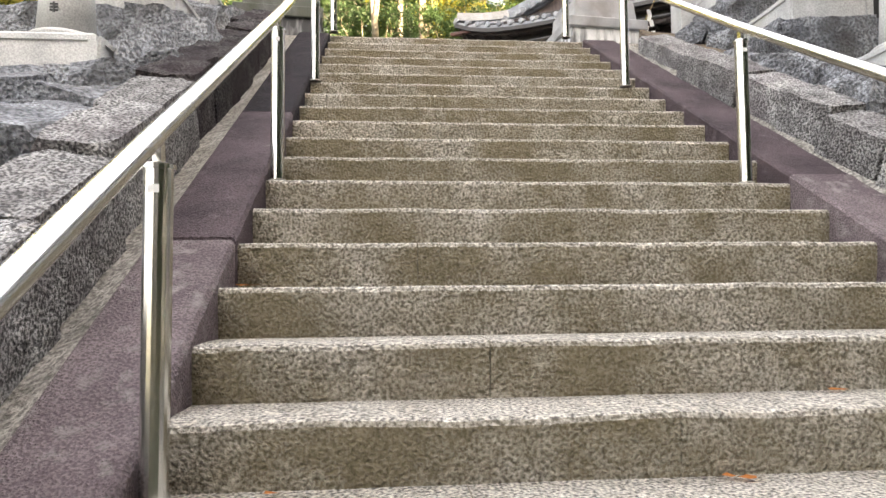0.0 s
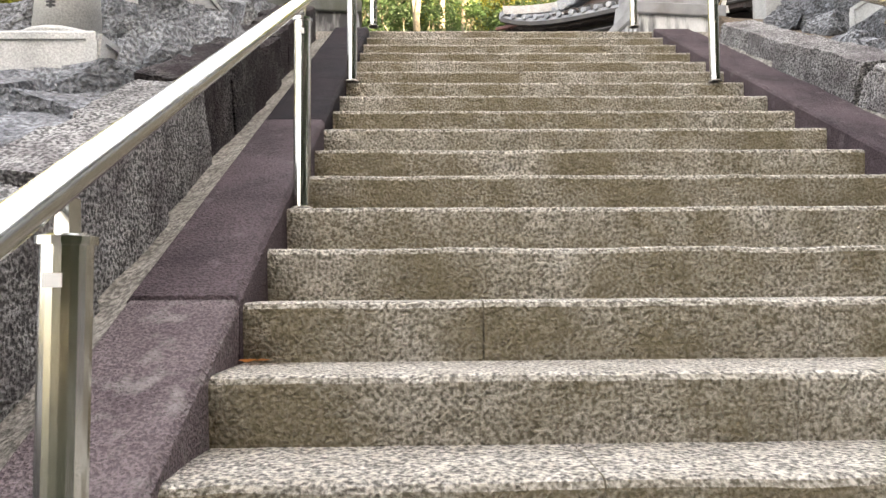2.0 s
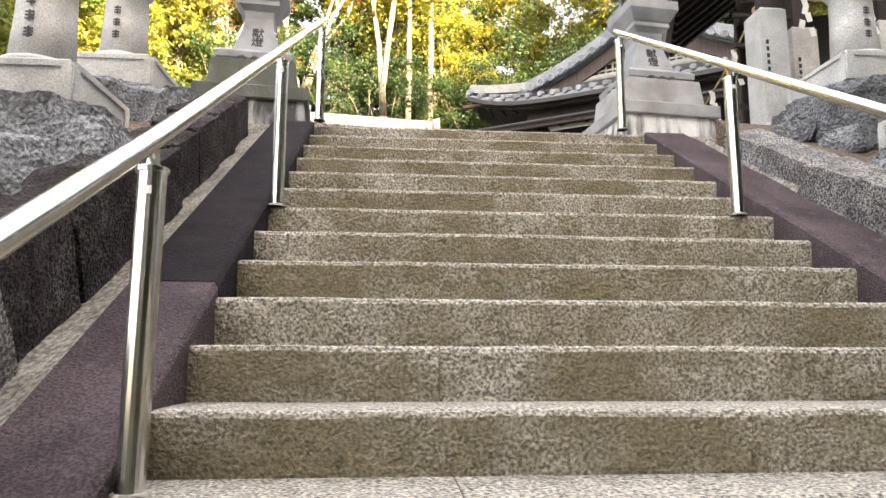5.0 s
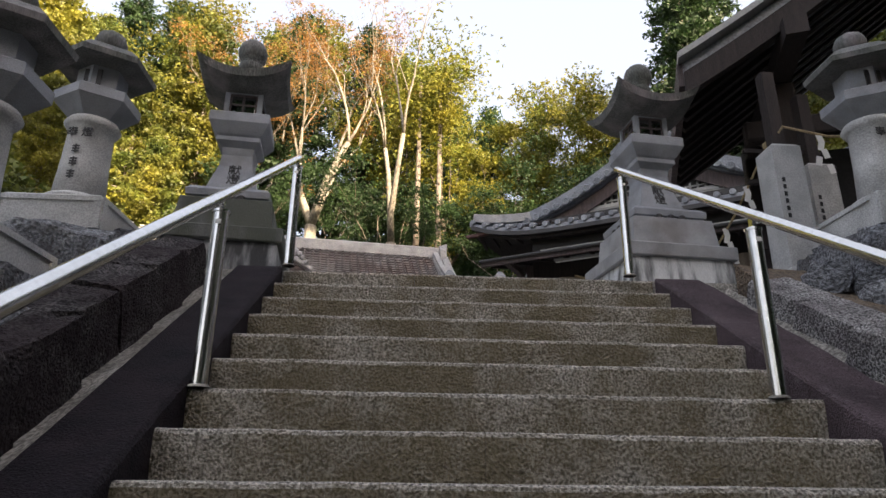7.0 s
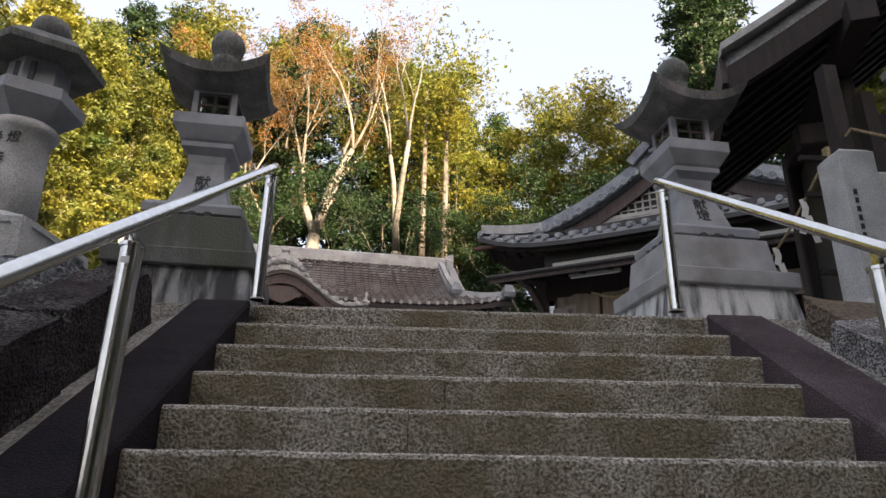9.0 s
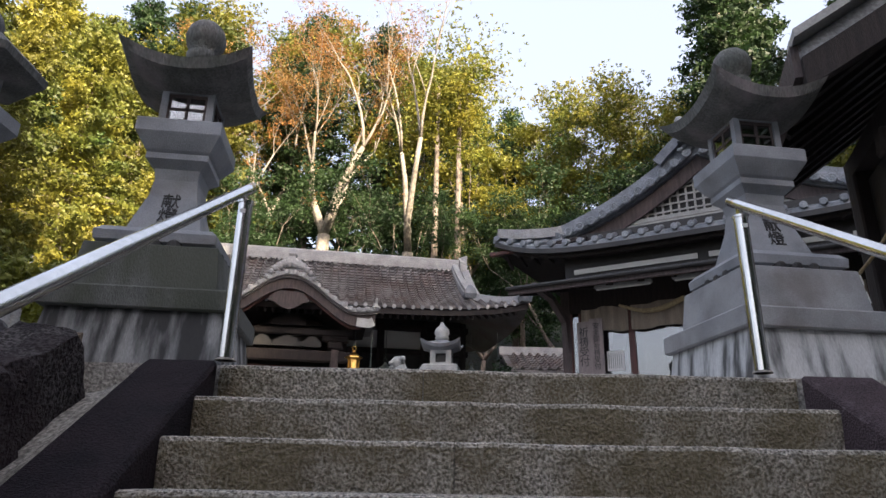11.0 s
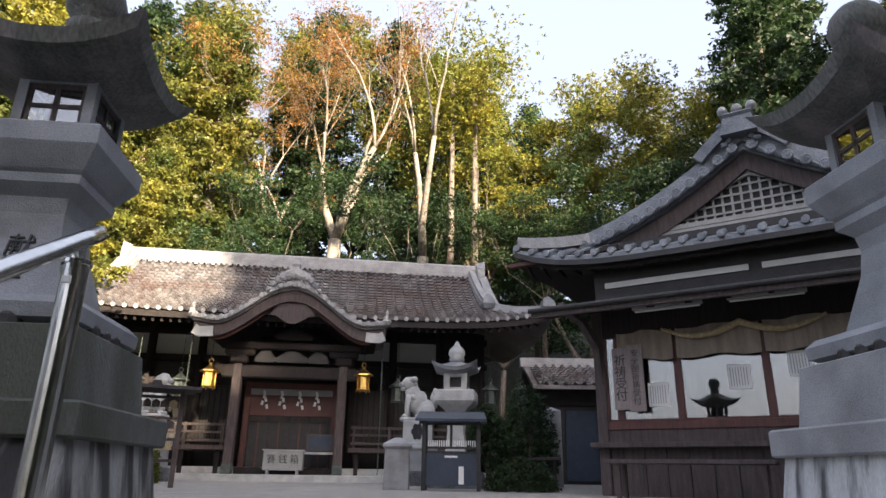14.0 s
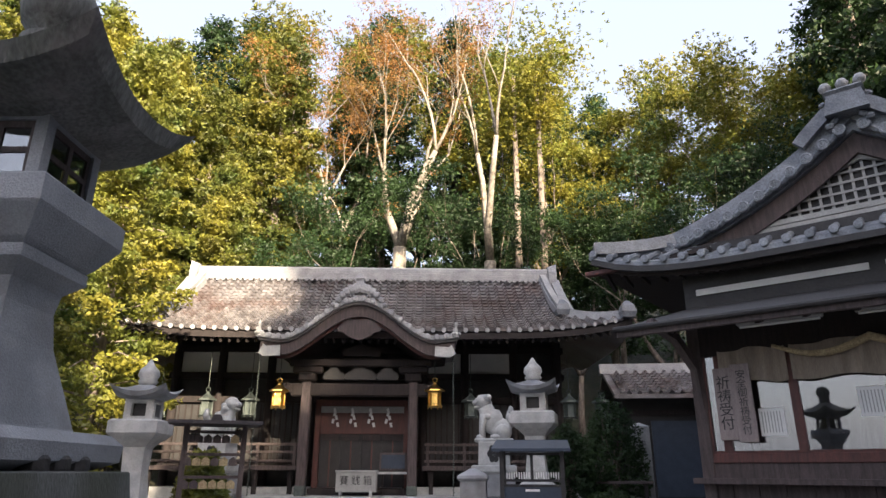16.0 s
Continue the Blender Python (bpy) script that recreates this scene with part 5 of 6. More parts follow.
def guardian(m):
    """A seated beast facing local -x."""
    bm = B()
    box(bm, -0.38, 0.42, -0.2, 0.2, 0.0, 0.07, 0.02)
    blob(bm, 0.16, 0, 0.26, 0.24, 0.18, 0.22, bump=0.1)
    blob(bm, 0.0, 0, 0.42, 0.23, 0.16, 0.26, bump=0.1)
    blob(bm, -0.12, 0, 0.58, 0.17, 0.15, 0.22, bump=0.15)
    for s in (-1, 1):
        tube(bm, [(-0.18, s * 0.1, 0.55), (-0.22, s * 0.11, 0.3), (-0.22, s * 0.11, 0.1)], [0.09, 0.065, 0.06], 8)
        blob(bm, -0.26, s * 0.11, 0.1, 0.09, 0.065, 0.05)
        blob(bm, 0.22, s * 0.15, 0.2, 0.17, 0.08, 0.16, bump=0.1)
        blob(bm, 0.06, s * 0.16, 0.1, 0.12, 0.06, 0.05)
    blob(bm, -0.2, 0, 0.82, 0.17, 0.145, 0.15, bump=0.2)
    blob(bm, -0.34, 0, 0.80, 0.09, 0.10, 0.06)
    blob(bm, -0.33, 0, 0.70, 0.07, 0.09, 0.04)
    for k in range(16):
        a = k * 0.4
        blob(bm, -0.10 + 0.03 * math.sin(k * 2.1), 0.14 * math.cos(a * 2), 0.70 + 0.2 * math.sin(a), 0.07, 0.07, 0.065, 6)
    for k in range(5):
        blob(bm, 0.36 + 0.025 * math.sin(k * 2), 0.05 * math.cos(k * 2.2), 0.36 + 0.07 * k, 0.09 - 0.008 * k, 0.08, 0.09, 6)
    o = part("guardian_statue", bm, PALE, smooth=True)
    o.matrix_basis = m
    return tagged(o, "carved pale stone guardian lion seated on a pedestal", "statue", "guardian lions")


def lion_pedestal(x, y, rz):
    p = thing("lion_pedestal", "stepped pale stone pedestal carved with a flower crest", "pedestal", pose(x, y, TOP, 0, 0, rz) @ Matrix.Diagonal((0.75, 0.75, 1, 1)), "lion pedestals")
    part("base", sq([(0.62, 0), (0.62, 0.28), (0.60, 0.30)]), ROUGH, p)
    part("tier", sq([(0.56, 0.30), (0.54, 0.72)]), POLISHED, p)
    part("slab", sq([(0.55, 0.72), (0.60, 0.76), (0.60, 0.86), (0.56, 0.88)]), PALE, p)
    b = part("die", sq([(0.42, 0.88), (0.41, 1.32), (0.39, 1.34)]), PALE, p)
    c = B()
    for k in range(6):
        a = k * math.pi / 3
        lathe([(0.075, 0), (0.07, 0.012)], 10, 0.11 * math.cos(a), 0.11 * math.sin(a), c)
    lathe([(0.045, 0), (0.04, 0.014)], 10, 0, 0, c)
    bmesh.ops.transform(c, matrix=pose(0, -0.412, 1.1, 90, 0, 0), verts=c.verts)
    part("crest", c, INK, b)


for x, y, rz, flip in ((0.60, 18.0, 0, 1), (-5.4, 18.0, 0, -1)):
    lion_pedestal(x, y, rz)
    guardian(pose(x - 0.02 * flip, y, TOP + 1.34, 0, 0, 0 if flip > 0 else 180))


def court_lantern(m, label):
    l = thing("court_lantern", label, "stone lantern", m, "courtyard lanterns")
    part("base", sq([(0.5, 0), (0.5, 0.25), (0.42, 0.30)]), ROUGH, l)
    part("foot", sq([(0.34, 0.3), (0.34, 0.5), (0.22, 0.6)]), PALE, l)
    part("shaft", sq([(0.19, 0.6), (0.15, 1.0), (0.17, 1.35), (0.28, 1.47)]), PALE, l)
    part("platform", sq([(0.30, 1.47), (0.38, 1.56), (0.38, 1.74), (0.34, 1.77)]), PALE, l)
    f = part("firebox", bx(-0.225, 0.225, -0.225, 0.225, 1.75, 1.82), PALE, l)
    part("head_slab", bx(-0.225, 0.225, -0.225, 0.225, 2.02, 2.1), PALE, f)
    for s in (-1, 1):
        for t in (-1, 1):
            part("corner_post", bx(s * 0.17 - 0.055, s * 0.17 + 0.055, t * 0.17 - 0.055, t * 0.17 + 0.055, 1.82, 2.02), PALE, f)
    part("lining", bx(-0.14, 0.14, -0.14, 0.14, 1.8, 2.05), BLACK, l)
    part("roof", lantern_roof(0.42, 2.12, 0.2, 0.13), LANTERN, l)
    part("finial", lathe([(0.11, 2.32), (0.16, 2.38), (0.13, 2.42), (0.17, 2.48), (0.15, 2.57), (0.07, 2.65), (0.02, 2.74)], 14), PALE, l, smooth=True)
    return l


cl2 = court_lantern(pose(1.41, 16.0, TOP, 0, 0, -8), "pale stone lantern with small curled roof in the courtyard")
copy_thing(cl2, pose(-4.9, 14.1, TOP - 0.25, 0, 0, 10))

nc = thing("notice_case", "black notice case with blue sheet-metal roof and hanging fortune slips", "notice case", pose(1.30, 14.0, TOP, 0, 0, -4))
for x in (-0.46, 0.40):
    for y in (-0.18, 0.12):
        part("post", bx(x, x + 0.06, y, y + 0.06, 0, 1.06), BLACK, nc)
rf = B()
loft(rf, [[(-0.56, -0.32, 1.03), (0.56, -0.32, 1.03), (0.52, -0.04, 1.17), (-0.52, -0.04, 1.17)], [(-0.56, -0.32, 1.07), (0.56, -0.32, 1.07), (0.52, -0.02, 1.20), (-0.52, -0.02, 1.20)]])
loft(rf, [[(-0.52, -0.03, 1.17), (0.52, -0.03, 1.17), (0.56, 0.28, 1.03), (-0.56, 0.28, 1.03)], [(-0.52, -0.03, 1.20), (0.52, -0.03, 1.20), (0.56, 0.28, 1.07), (-0.56, 0.28, 1.07)]])
part("roof", rf, BLUE_METAL, nc)
part("lower_panel", bx(-0.40, 0.40, -0.15, 0.14, 0.08, 0.55), BLUE_METAL, nc)
for z in (0.55, 0.62, 0.98):
    part("cross_bar", bx(-0.44, 0.44, -0.16, -0.12, z, z + 0.035), BLACK, nc)
part("divider", bx(-0.02, 0.02, -0.15, -0.12, 0.62, 1.0), BLACK, nc)
for k in range(22):
    part("slip", bx(-0.37 + k * 0.035, -0.352 + k * 0.035, -0.115, -0.105, 0.66 + 0.02 * math.sin(k * 5), 0.75), PAPER, nc)
part("label_plate", bx(-0.1, 0.1, -0.158, -0.151, 0.49, 0.52), PAPER, nc)
part("label_plate", bx(0.12, 0.2, -0.158, -0.151, 0.1, 0.36), PAPER, nc)

er = thing("votive_rack", "small roofed wooden rack hung with votive plaques", "votive rack", pose(-3.12, 13.0, TOP, 0, 0, 25))
for x in (-0.42, 0.36):
    part("post", bx(x, x + 0.07, 0, 0.07, 0, 1.4), WOOD_GREY, er)
for z in (0.35, 0.65, 0.95, 1.25):
    part("rail", bx(-0.42, 0.42, 0.01, 0.05, z, z + 0.04), WOOD_GREY, er)
part("roof_half", sweep(B(), [(-0.62, -0.16, 1.36), (0.62, -0.16, 1.36)], 0.42, 0.05), WOOD, er)
part("roof_ridge", sq([(0.09, 1.4), (0.05, 1.5)], 0, -0.1), WOOD, er)
part("roof_half", sweep(B(), [(-0.58, 0.2, 1.36), (0.58, 0.2, 1.36)], 0.4, 0.05), WOOD, er)
rnd = random.Random(8)
for z in (0.62, 0.92, 1.22):
    for k in range(6):
        x = -0.33 + k * 0.12
        pb = B()
        loft(pb, [[(x - 0.055, y, z - 0.1), (x + 0.055, y, z - 0.1), (x + 0.055, y, z - 0.02), (x, y, z + 0.02), (x - 0.055, y, z - 0.02)] for y in (-0.03 - 0.01 * rnd.random(), -0.012)])
        part("plaque", pb, ROPE if rnd.random() < 0.5 else WOOD_GREY, er)

pil = thing("donor_pillar", "short stone post with peaked cap before the lion", "stone post", pose(0.42, 14.3, TOP))
part("shaft", sq([(0.2, 0), (0.19, 0.62)]), POLISHED, pil)
part("cap", sq([(0.2, 0.62), (0.23, 0.66), (0.22, 0.70), (0.05, 0.80)]), POLISHED, pil)
sp = thing("stone_post", "white inscribed stone post among the shrubs", "stone post", pose(3.72, 19.0, TOP, 0, 0, 10))
part("shaft", sq([(0.17, 0), (0.17, 1.7), (0.02, 1.78)]), PALE, sp)
bars(0, sp, -0.171, [(1.35, 0.12, 0.06), (1.15, 0.12, 0.06)])
bench = thing("plant_shelf", "low wooden shelf with potted plants", "plant shelf", pose(2.7, 17.4, TOP, 0, 0, -6))
part("top", bx(-0.9, 0.9, -0.2, 0.2, 0.55, 0.60, 0.005), WOOD_GREY, bench)
for x in (-0.8, 0.74):
    part("leg", bx(x, x + 0.06, -0.15, 0.15, 0, 0.55), WOOD, bench)

# side building behind the court
sd = thing("side_building", "low dark building with a grey tiled roof", "building", pose(4.6, 23.5, TOP, 0, 0, 0))
part("wall", bx(-0.4, 6.0, 0.8, 4.0, 0, 3.1), BLACK, sd)
sdr = part("roof", sheet(B(), lambda u, v: (-0.7 + 7.0 * u, 2.4 - 2.4 * v, 3.85 - 0.95 * v), 4, 4, 0.12), TILE, sd)
part("roof_back", sheet(B(), lambda u, v: (-0.7 + 7.0 * u, 2.4 + 2.4 * v, 3.85 - 0.95 * v), 4, 4, 0.12), TILE, sd)
lay_tiles(sdr, lambda x, v: (x + 2.8, 2.4 - 2.4 * v, 3.86 - 0.95 * v), 22, 8, lambda v: 3.4, TILE_ME, TILE, lambda x, v: False)
part("ridge", sweep(B(), [(-0.8, 2.4, 3.8), (6.4, 2.4, 3.8)], 0.4, 0.32), TILE_PALE, sd)
part("shutter", bx(0.4, 2.2, 0.74, 0.8, 0.1, 2.2), BLUE_METAL, sd, "dark roller shutter")
part("eave_strip", bx(-0.4, 6.0, 0.72, 0.8, 2.35, 2.5), WOOD, sd)


# ---- plants ----
def leaves(points, size, seed, squash=0.6, droop=0.0, each=4, blur=0.55):
    """Clumps of small pointed leaves about the given points: one mesh's vertices and faces."""
    rnd = np.random.RandomState(seed)
    P = np.repeat(np.array(points, dtype=float), each, axis=0)
    n = len(P)
    P += rnd.uniform(-1, 1, (n, 3)) * np.array([1, 1, 0.7]) * size * blur
    d = rnd.normal(size=(n, 3))
    d[:, 2] = d[:, 2] * squash - droop
    d /= np.linalg.norm(d, axis=1)[:, None]
    e = np.cross(d, rnd.normal(size=(n, 3)))
    e /= np.linalg.norm(e, axis=1)[:, None]
    s = size * rnd.uniform(0.4, 1.0, n)[:, None]
    V = np.stack([P - d * s * 0.4 - e * s * 0.30, P - d * s * 0.25 + e * s * 0.34, P + d * s * 0.6], 1).reshape(-1, 3)
    return V, np.arange(3 * n).reshape(-1, 3)


def crown(name, V, F, material, parent, label=""):
    me = bpy.data.meshes.new(name)
    me.from_pydata(V.tolist(), [], F.tolist())
    me.materials.append(material)
    o = new(name, me)
    o.parent = parent
    tagged(o, label, kind="stuff")
    return o


def limbs(bm, p, d, length, r, depth, rnd, tips, spread=0.6, up=0.15, n=6):
    pts, rad = [Vector(p)], [r]
    d = Vector(d).normalized()
    for k in range(4):
        d = (d + Vector((rnd.uniform(-1, 1), rnd.uniform(-1, 1), rnd.uniform(-0.5, 1) + up)) * 0.16).normalized()
        pts.append(pts[-1] + d * length / 4)
        rad.append(r * (1 - 0.11 * (k + 1)))
    tube(bm, pts, rad, n)
    if depth == 0:
        tips.append((pts[-1], d))
        return
    for q in range(rnd.choice((2, 3, 3))):
        a = Vector((rnd.uniform(-1, 1), rnd.uniform(-1, 1), rnd.uniform(-0.2, 0.8))).normalized()
        nd = (d + a * spread).normalized()
        at = pts[-1] if q < 2 else pts[2]
        limbs(bm, at, nd, length * rnd.uniform(0.6, 0.8), rad[-1] * 0.72, depth - 1, rnd, tips, spread, up, max(4, n - 1))
    tips.append((pts[2], d))


def broadleaf(name, label, seed, height, material, bark, per_tip, size, clump, depth=4, bare=0.0, trunk=0.3, spread=0.75, radius=0.2, fork=1):
    rnd = random.Random(seed)
    t = thing(name, label, "tree", group=name + "s on the hillside")
    bm = B()
    tips = []
    base = Vector((0, 0, height * trunk))
    pts = [(0, 0, -1.5), (rnd.uniform(-.1, .1), 0, height * trunk * 0.4), (rnd.uniform(-.25, .25), rnd.uniform(-.2, .2), height * trunk)]
    tube(bm, pts, [radius * 1.25, radius, radius * 0.85], 10)
    for k in range(3 + fork):
        a = k * 2 * math.pi / (3 + fork) + rnd.uniform(-0.4, 0.4)
        limbs(bm, pts[-1], (math.cos(a) * spread, math.sin(a) * spread, 1.0), height * (1 - trunk) * 0.40, radius * 0.62, depth - 1, rnd, tips, 0.62, 0.25)
    part("trunk", bm, bark, t, smooth=True)
    pr = np.random.RandomState(seed)
    P = []
    for p, d in tips:
        if pr.rand() < bare:
            continue
        k = int(per_tip * pr.uniform(0.4, 1.5))
        c = np.clip(pr.normal(size=(k, 3)), -1.5, 1.5)
        P.append(np.array(p) + c * clump * np.array([1, 1, 0.55]) * pr.uniform(0.6, 1.2))
    V, F = leaves(np.concatenate(P), size, seed)
    crown("crown", V, F, material, t)
    return t


def conifer(name, label, seed, height, width, material, bark, count, size, start=0.15):
    rnd = np.random.RandomState(seed)
    t = thing(name, label, "tree", group=name + "s on the hillside")
    bm = B()
    tube(bm, [(0, 0, -1.5), (0.05, 0, height * 0.5), (0, 0.04, height)], [0.28, 0.2, 0.04], 9)
    P = []
    nb = 74
    for k in range(nb):
        f = start + (1 - start) * (k + rnd.rand()) / nb
        a = k * 2.4 + rnd.uniform(-0.4, 0.4)
        ln = width * (1 - f) ** 0.65 * rnd.uniform(0.55, 1.15) + 0.3
        z = height * f
        e = np.array([math.cos(a) * ln, math.sin(a) * ln, z + ln * rnd.uniform(-0.15, 0.3)])
        tube(bm, [(0, 0, z), tuple(np.array([e[0] * 0.5, e[1] * 0.5, z + ln * 0.12])), tuple(e)], [0.05, 0.035, 0.012], 4)
        c = int(count / nb * (0.5 + ln / width))
        q = rnd.uniform(0.25, 1.05, c)[:, None]
        pts = np.array([0, 0, z]) * (1 - q) + e * q
        w = (0.22 + 0.3 * np.sin(np.pi * np.clip(q, 0, 1))) * 0.9
        P.append(pts + np.clip(rnd.normal(size=(c, 3)), -1.4, 1.4) * w * np.array([1, 1, 0.5]) - np.array([0, 0, 0.12]))
    part("trunk", bm, bark, t, smooth=True)
    V, F = leaves(np.concatenate(P), size, seed, 0.7, 0.35)
    crown("crown", V, F, material, t)
    return t


def put(src, rows):
    first = True
    for x, y, s, rz in rows:
        m = pose(x, y, ground_height(x, y), 0, 0, rz) @ Matrix.Scale(s, 4)
        if first:
            src.matrix_basis = m
            first = False
        else:
            c = copy_thing(src, Matrix.Identity(4))
            c.matrix_basis = m


cedar = conifer("cedar", "tall cedar with sunlit yellow-green drooping foliage", 1, 19, 3.6, LEAF_CEDAR, BARK, 9500, 0.26)
cedar2 = conifer("cedar", "tall cedar with sunlit yellow-green drooping foliage", 2, 17, 3.2, LEAF_CEDAR, BARK, 9500, 0.25)
cypress = conifer("cypress", "dark green cypress in the shaded wood", 3, 20, 3.4, LEAF_DARK, BARK, 9000, 0.27, 0.1)
oak = broadleaf("oak", "evergreen broadleaf tree with golden sunlit crown", 4, 17, LEAF_GOLD, BARK, 85, 0.22, 0.58, 4, 0.05, 0.3)
oak2 = broadleaf("evergreen_oak", "broad evergreen tree with dark green crown", 5, 16, LEAF_DARK, BARK, 80, 0.22, 0.62, 4, 0.05, 0.25)
maple = broadleaf("maple", "half-bare maple with pale trunk and rust-coloured leaves", 6, 20, LEAF_RUST, BARK_PALE, 30, 0.12, 0.36, 5, 0.25, 0.42, 0.55, 0.34, 0)
maple2 = broadleaf("bare_maple", "tall forked pale-barked tree, nearly bare", 9, 21, LEAF_RUST, BARK_PALE, 4, 0.11, 0.3, 5, 0.55, 0.36, 0.42, 0.30, -1)
put(maple, [(-4.0, 30.5, 1.0, 40), (-7.6, 33, 0.9, 140)])
put(maple2, [(0.0, 30.5, 1.0, 75)])
put(cedar, [(-14.5, 28, 1.0, 0), (-19, 24, 0.95, 60), (-10.0, 31, 1.05, 100), (-22, 30, 1.1, 200), (-27, 26, 1.1, 20), (-8.6, 18.0, 0.62, 50), (-12.5, 21.5, 0.85, 290)])
put(cedar2, [(-13.2, 30.5, 1.0, 260), (-16.8, 31, 1.15, 30), (-12.2, 34, 1.2, 150), (-9.5, 25.5, 0.7, 10), (-24, 36, 1.2, 80), (-6.8, 13.0, 0.45, 33), (-4.6, 9.6, 0.26, 10), (16.5, 20, 1.0, 120), (19, 17, 1.1, 40)])
put(cypress, [(-14.5, 37, 1.15, 15), (-18.5, 39, 1.2, 140), (-6.0, 36, 1.1, 0), (-2.0, 38, 1.1, 45), (2.5, 38, 0.95, 90), (6.0, 37, 0.8, 20), (-9.0, 41, 1.1, 66), (13, 24, 1.05, 210), (-15, 42, 1.2, 70), (10, 41, 0.85, 111), (4.4, 43, 0.85, 12), (15.5, 26.5, 1.15, 12), (0, 44, 1.05, 99), (21, 24, 1.2, 77)])
put(oak, [(11.0, 33, 0.95, 0), (6.2, 35.5, 0.72, 70), (14, 36, 1.0, 130), (2.6, 35.0, 0.98, 200), (-4.5, 41, 1.2, 10), (18, 34, 1.0, 250), (-12, 38, 1.2, 300)])
put(oak2, [(7.0, 29.5, 0.72, 20), (10.8, 30, 0.72, 160), (-5.4, 31.5, 0.7, 80), (-1.2, 33, 0.7, 250), (3.6, 31, 0.62, 300), (14.5, 31, 0.8, 50), (-8.2, 28.5, 0.55, 5), (24, 29, 1.1, 5)])
for x, y, r in ((1.3, 31, 0.17), (2.4, 31, 0.17)):
    t = thing("thin_trunk", "straight slender tree trunk with high crown", "tree", pose(x, y, ground_height(x, y)), "slender trunks")
    bm = B()
    tube(bm, [(0, 0, -1), (0.06, 0, 8), (0.1, 0.1, 17)], [r, r * 0.9, r * 0.5], 8)
    part("trunk", bm, BARK, t, smooth=True)
    pr = np.random.RandomState(int(x * 100))
    Pt = np.array([0.1, 0.1, 16]) + pr.normal(size=(1300, 3)) * np.array([1.3, 1.3, 2.0])
    V, F = leaves(Pt, 0.22, 3)
    crown("crown", V, F, LEAF_GOLD, t)
# the wood behind the foot of the steps, which keeps the sun off them
back_cedar = conifer("wood_cedar", "tall dark cedar of the wood below the steps", 12, 24, 4.6, LEAF_DARK, BARK, 1700, 0.95, 0.06)
back_rows = []
rnd = random.Random(4)
for k in range(15):
    x = -12 + k * 3.2 + rnd.uniform(-1, 1)
    back_rows.append((x, -19 - rnd.uniform(0, 5), rnd.uniform(0.95, 1.08) if x < 24 else rnd.uniform(1.4, 1.55), rnd.uniform(0, 360)))
for k in range(13):
    x = -8 + k * 4.0
    back_rows.append((x, -28 - rnd.uniform(0, 4), rnd.uniform(1.0, 1.12) if x < 28 else rnd.uniform(1.55, 1.7), rnd.uniform(0, 360)))
for k in range(5):
    back_rows.append((22 + k * 1.5, -14 + k * 4.6, rnd.uniform(1.1, 1.25), rnd.uniform(0, 360)))
put(back_cedar, [r for r in back_rows if r[0] > -3.5])


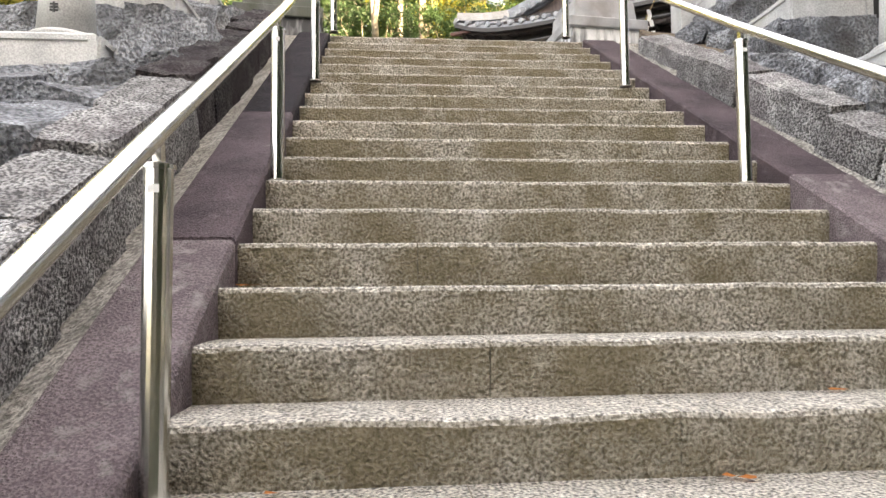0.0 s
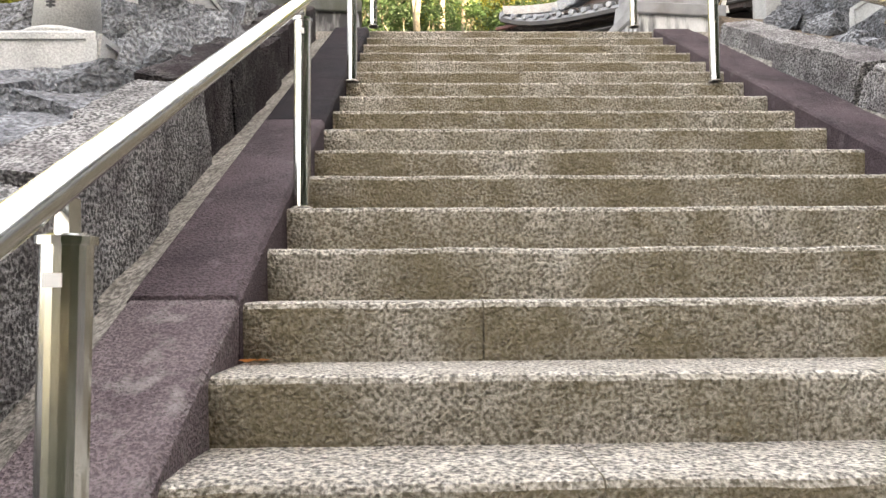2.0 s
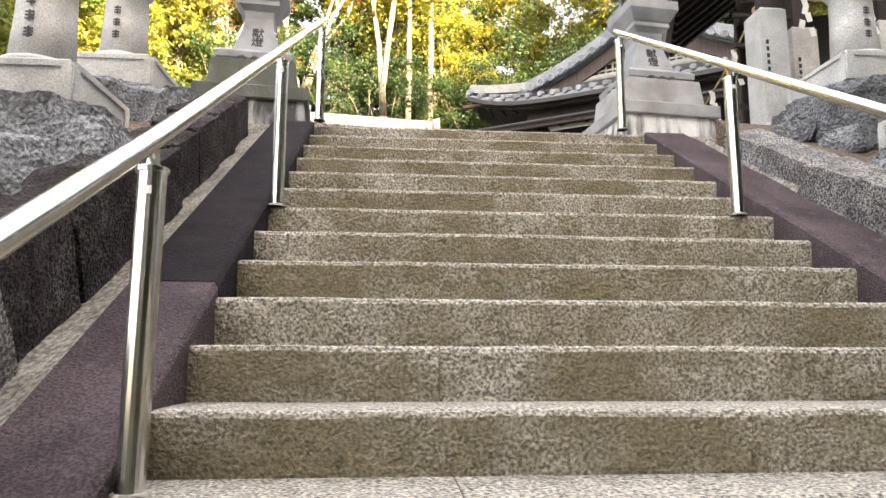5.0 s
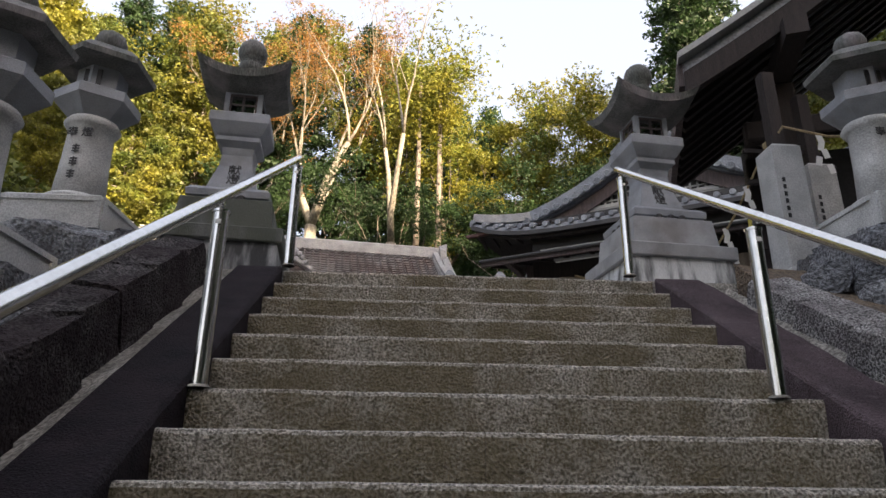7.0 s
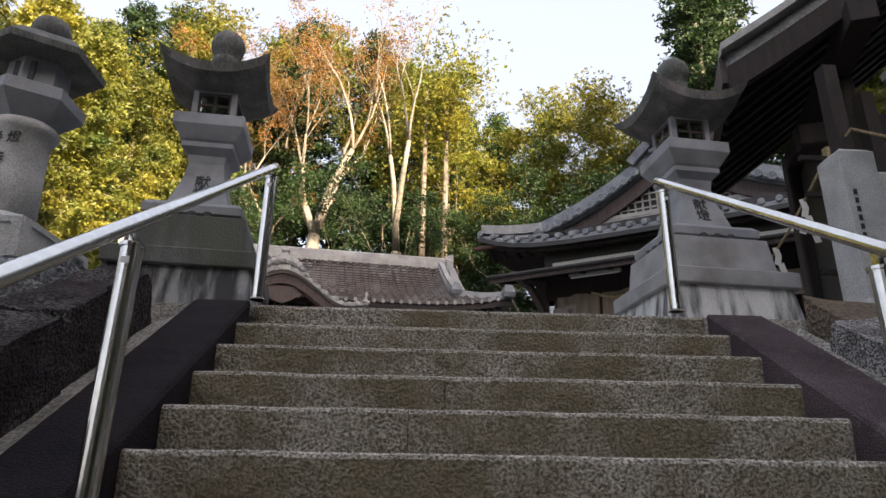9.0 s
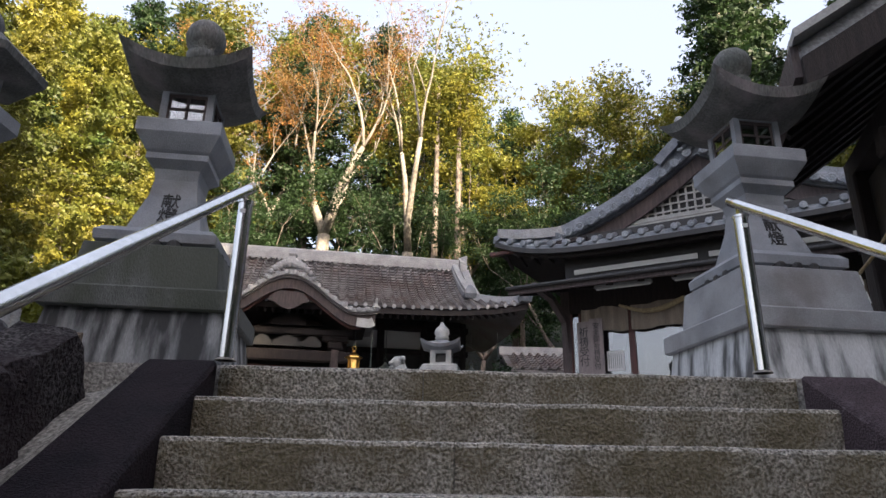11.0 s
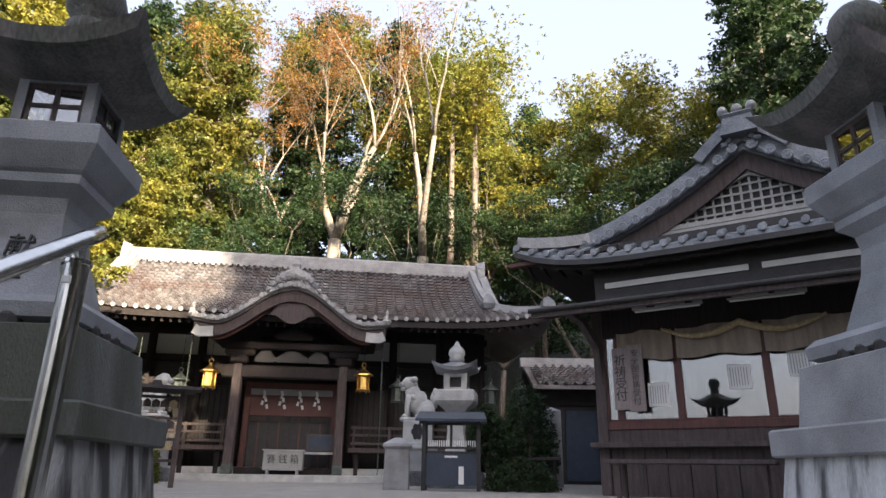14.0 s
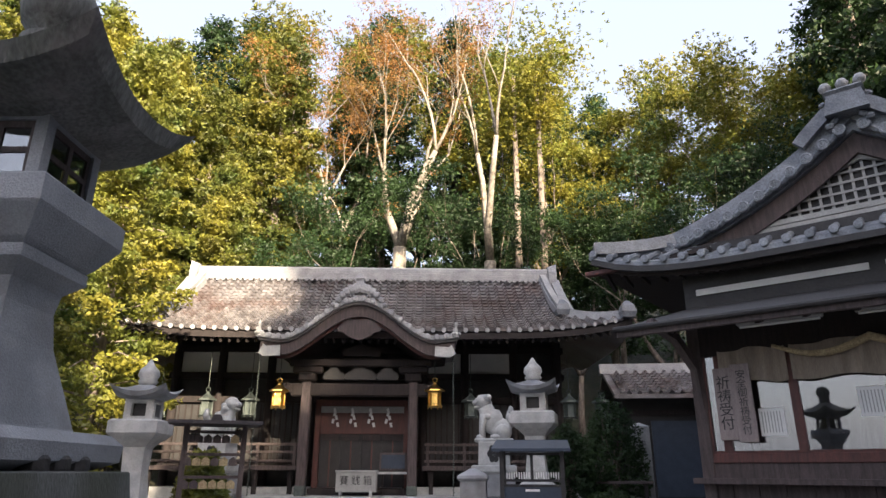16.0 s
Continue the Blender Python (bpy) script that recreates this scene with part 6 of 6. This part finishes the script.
def shrub(x, y, z, rx, rz, seed, material=LEAF_SHRUB, label="clipped round evergreen shrub", cat="shrub", n=2200, size=0.06):
    s = thing("shrub", label, cat, pose(x, y, z), "shrubs")
    pr = np.random.RandomState(seed)
    d = pr.normal(size=(n, 3))
    d /= np.linalg.norm(d, axis=1)[:, None]
    d[:, 2] = np.abs(d[:, 2])
    rr = pr.uniform(0.72, 1.03, n)[:, None] * (1 + 0.10 * np.sin(d[:, :1] * 7 + seed) * np.cos(d[:, 1:2] * 6))
    V, F = leaves(d * rr * np.array([rx, rx, rz]), size, seed)
    crown("foliage", V, F, material, s)
    bm = B()
    for k in range(5):
        a = k * 1.3
        tube(bm, [(0, 0, -0.02), (0.4 * rx * math.cos(a), 0.4 * rx * math.sin(a), rz * 0.8)], [0.03, 0.012], 5)
    part("stem", bm, BARK, s)


shrub(2.42, 14.2, TOP, 0.55, 0.48, 1)
shrub(2.05, 17.2, TOP + 0.3, 0.5, 1.3, 2, LEAF_DARK, "loose garden bush beside the lantern", n=1500, size=0.10)
shrub(3.05, 18.4, TOP + 0.3, 0.7, 1.9, 3, LEAF_DARK, "loose pine bush in front of the hall", n=1800, size=0.10)
shrub(2.65, 17.4, TOP + 0.6, 0.3, 0.35, 4, LEAF_DARK, "small potted plant on the shelf", "potted plant", 500, 0.07)
shrub(-4.6, 15.8, TOP, 0.45, 1.1, 5, LEAF_CEDAR, "yellow-green bush beside the courtyard lantern", n=4000, size=0.10)
shrub(-2.9, 8.6, TOP, 0.9, 1.5, 6, LEAF_CEDAR, "yellow-green bush at the court's edge", n=5000, size=0.12)
shrub(-4.6, 8.2, TOP, 1.4, 2.6, 7, LEAF_CEDAR, "tall yellow-green bush at the court's edge", n=4000, size=0.14)
shrub(-3.2, 6.6, TOP - 0.1, 0.9, 0.9, 8, LEAF_DARK, "dark bush behind the lanterns", n=5000, size=0.12)

# fallen leaves
rnd = random.Random(3)
lv = B()
for x, y, z in ((0.38, -0.04, 0.0), (1.62, -0.03, 0.0), (1.66, -0.05, 0.0), (2.2, -0.04, 0.0), (2.25, -0.03, 0.0), (2.16, 0.26, 0.18), (0.10, 0.86, 0.54), (0.14, 0.87, 0.54), (0.1, 1.46, 0.9)):
    k = rnd.uniform(0.018, 0.034)
    a = rnd.uniform(0, 6.28)
    c = [Vector((x + k * math.cos(a + q), y + k * 0.7 * math.sin(a + q), z + 0.006 + 0.008 * rnd.random())) for q in (0, 0.8, 2.1, 3.14, 4.2, 5.4)]
    lv.faces.new([lv.verts.new(p) for p in c])
tagged(part("fallen_leaves", lv, LEAF_FALLEN), "scattered dry orange leaves on the steps", "leaves", kind="stuff")
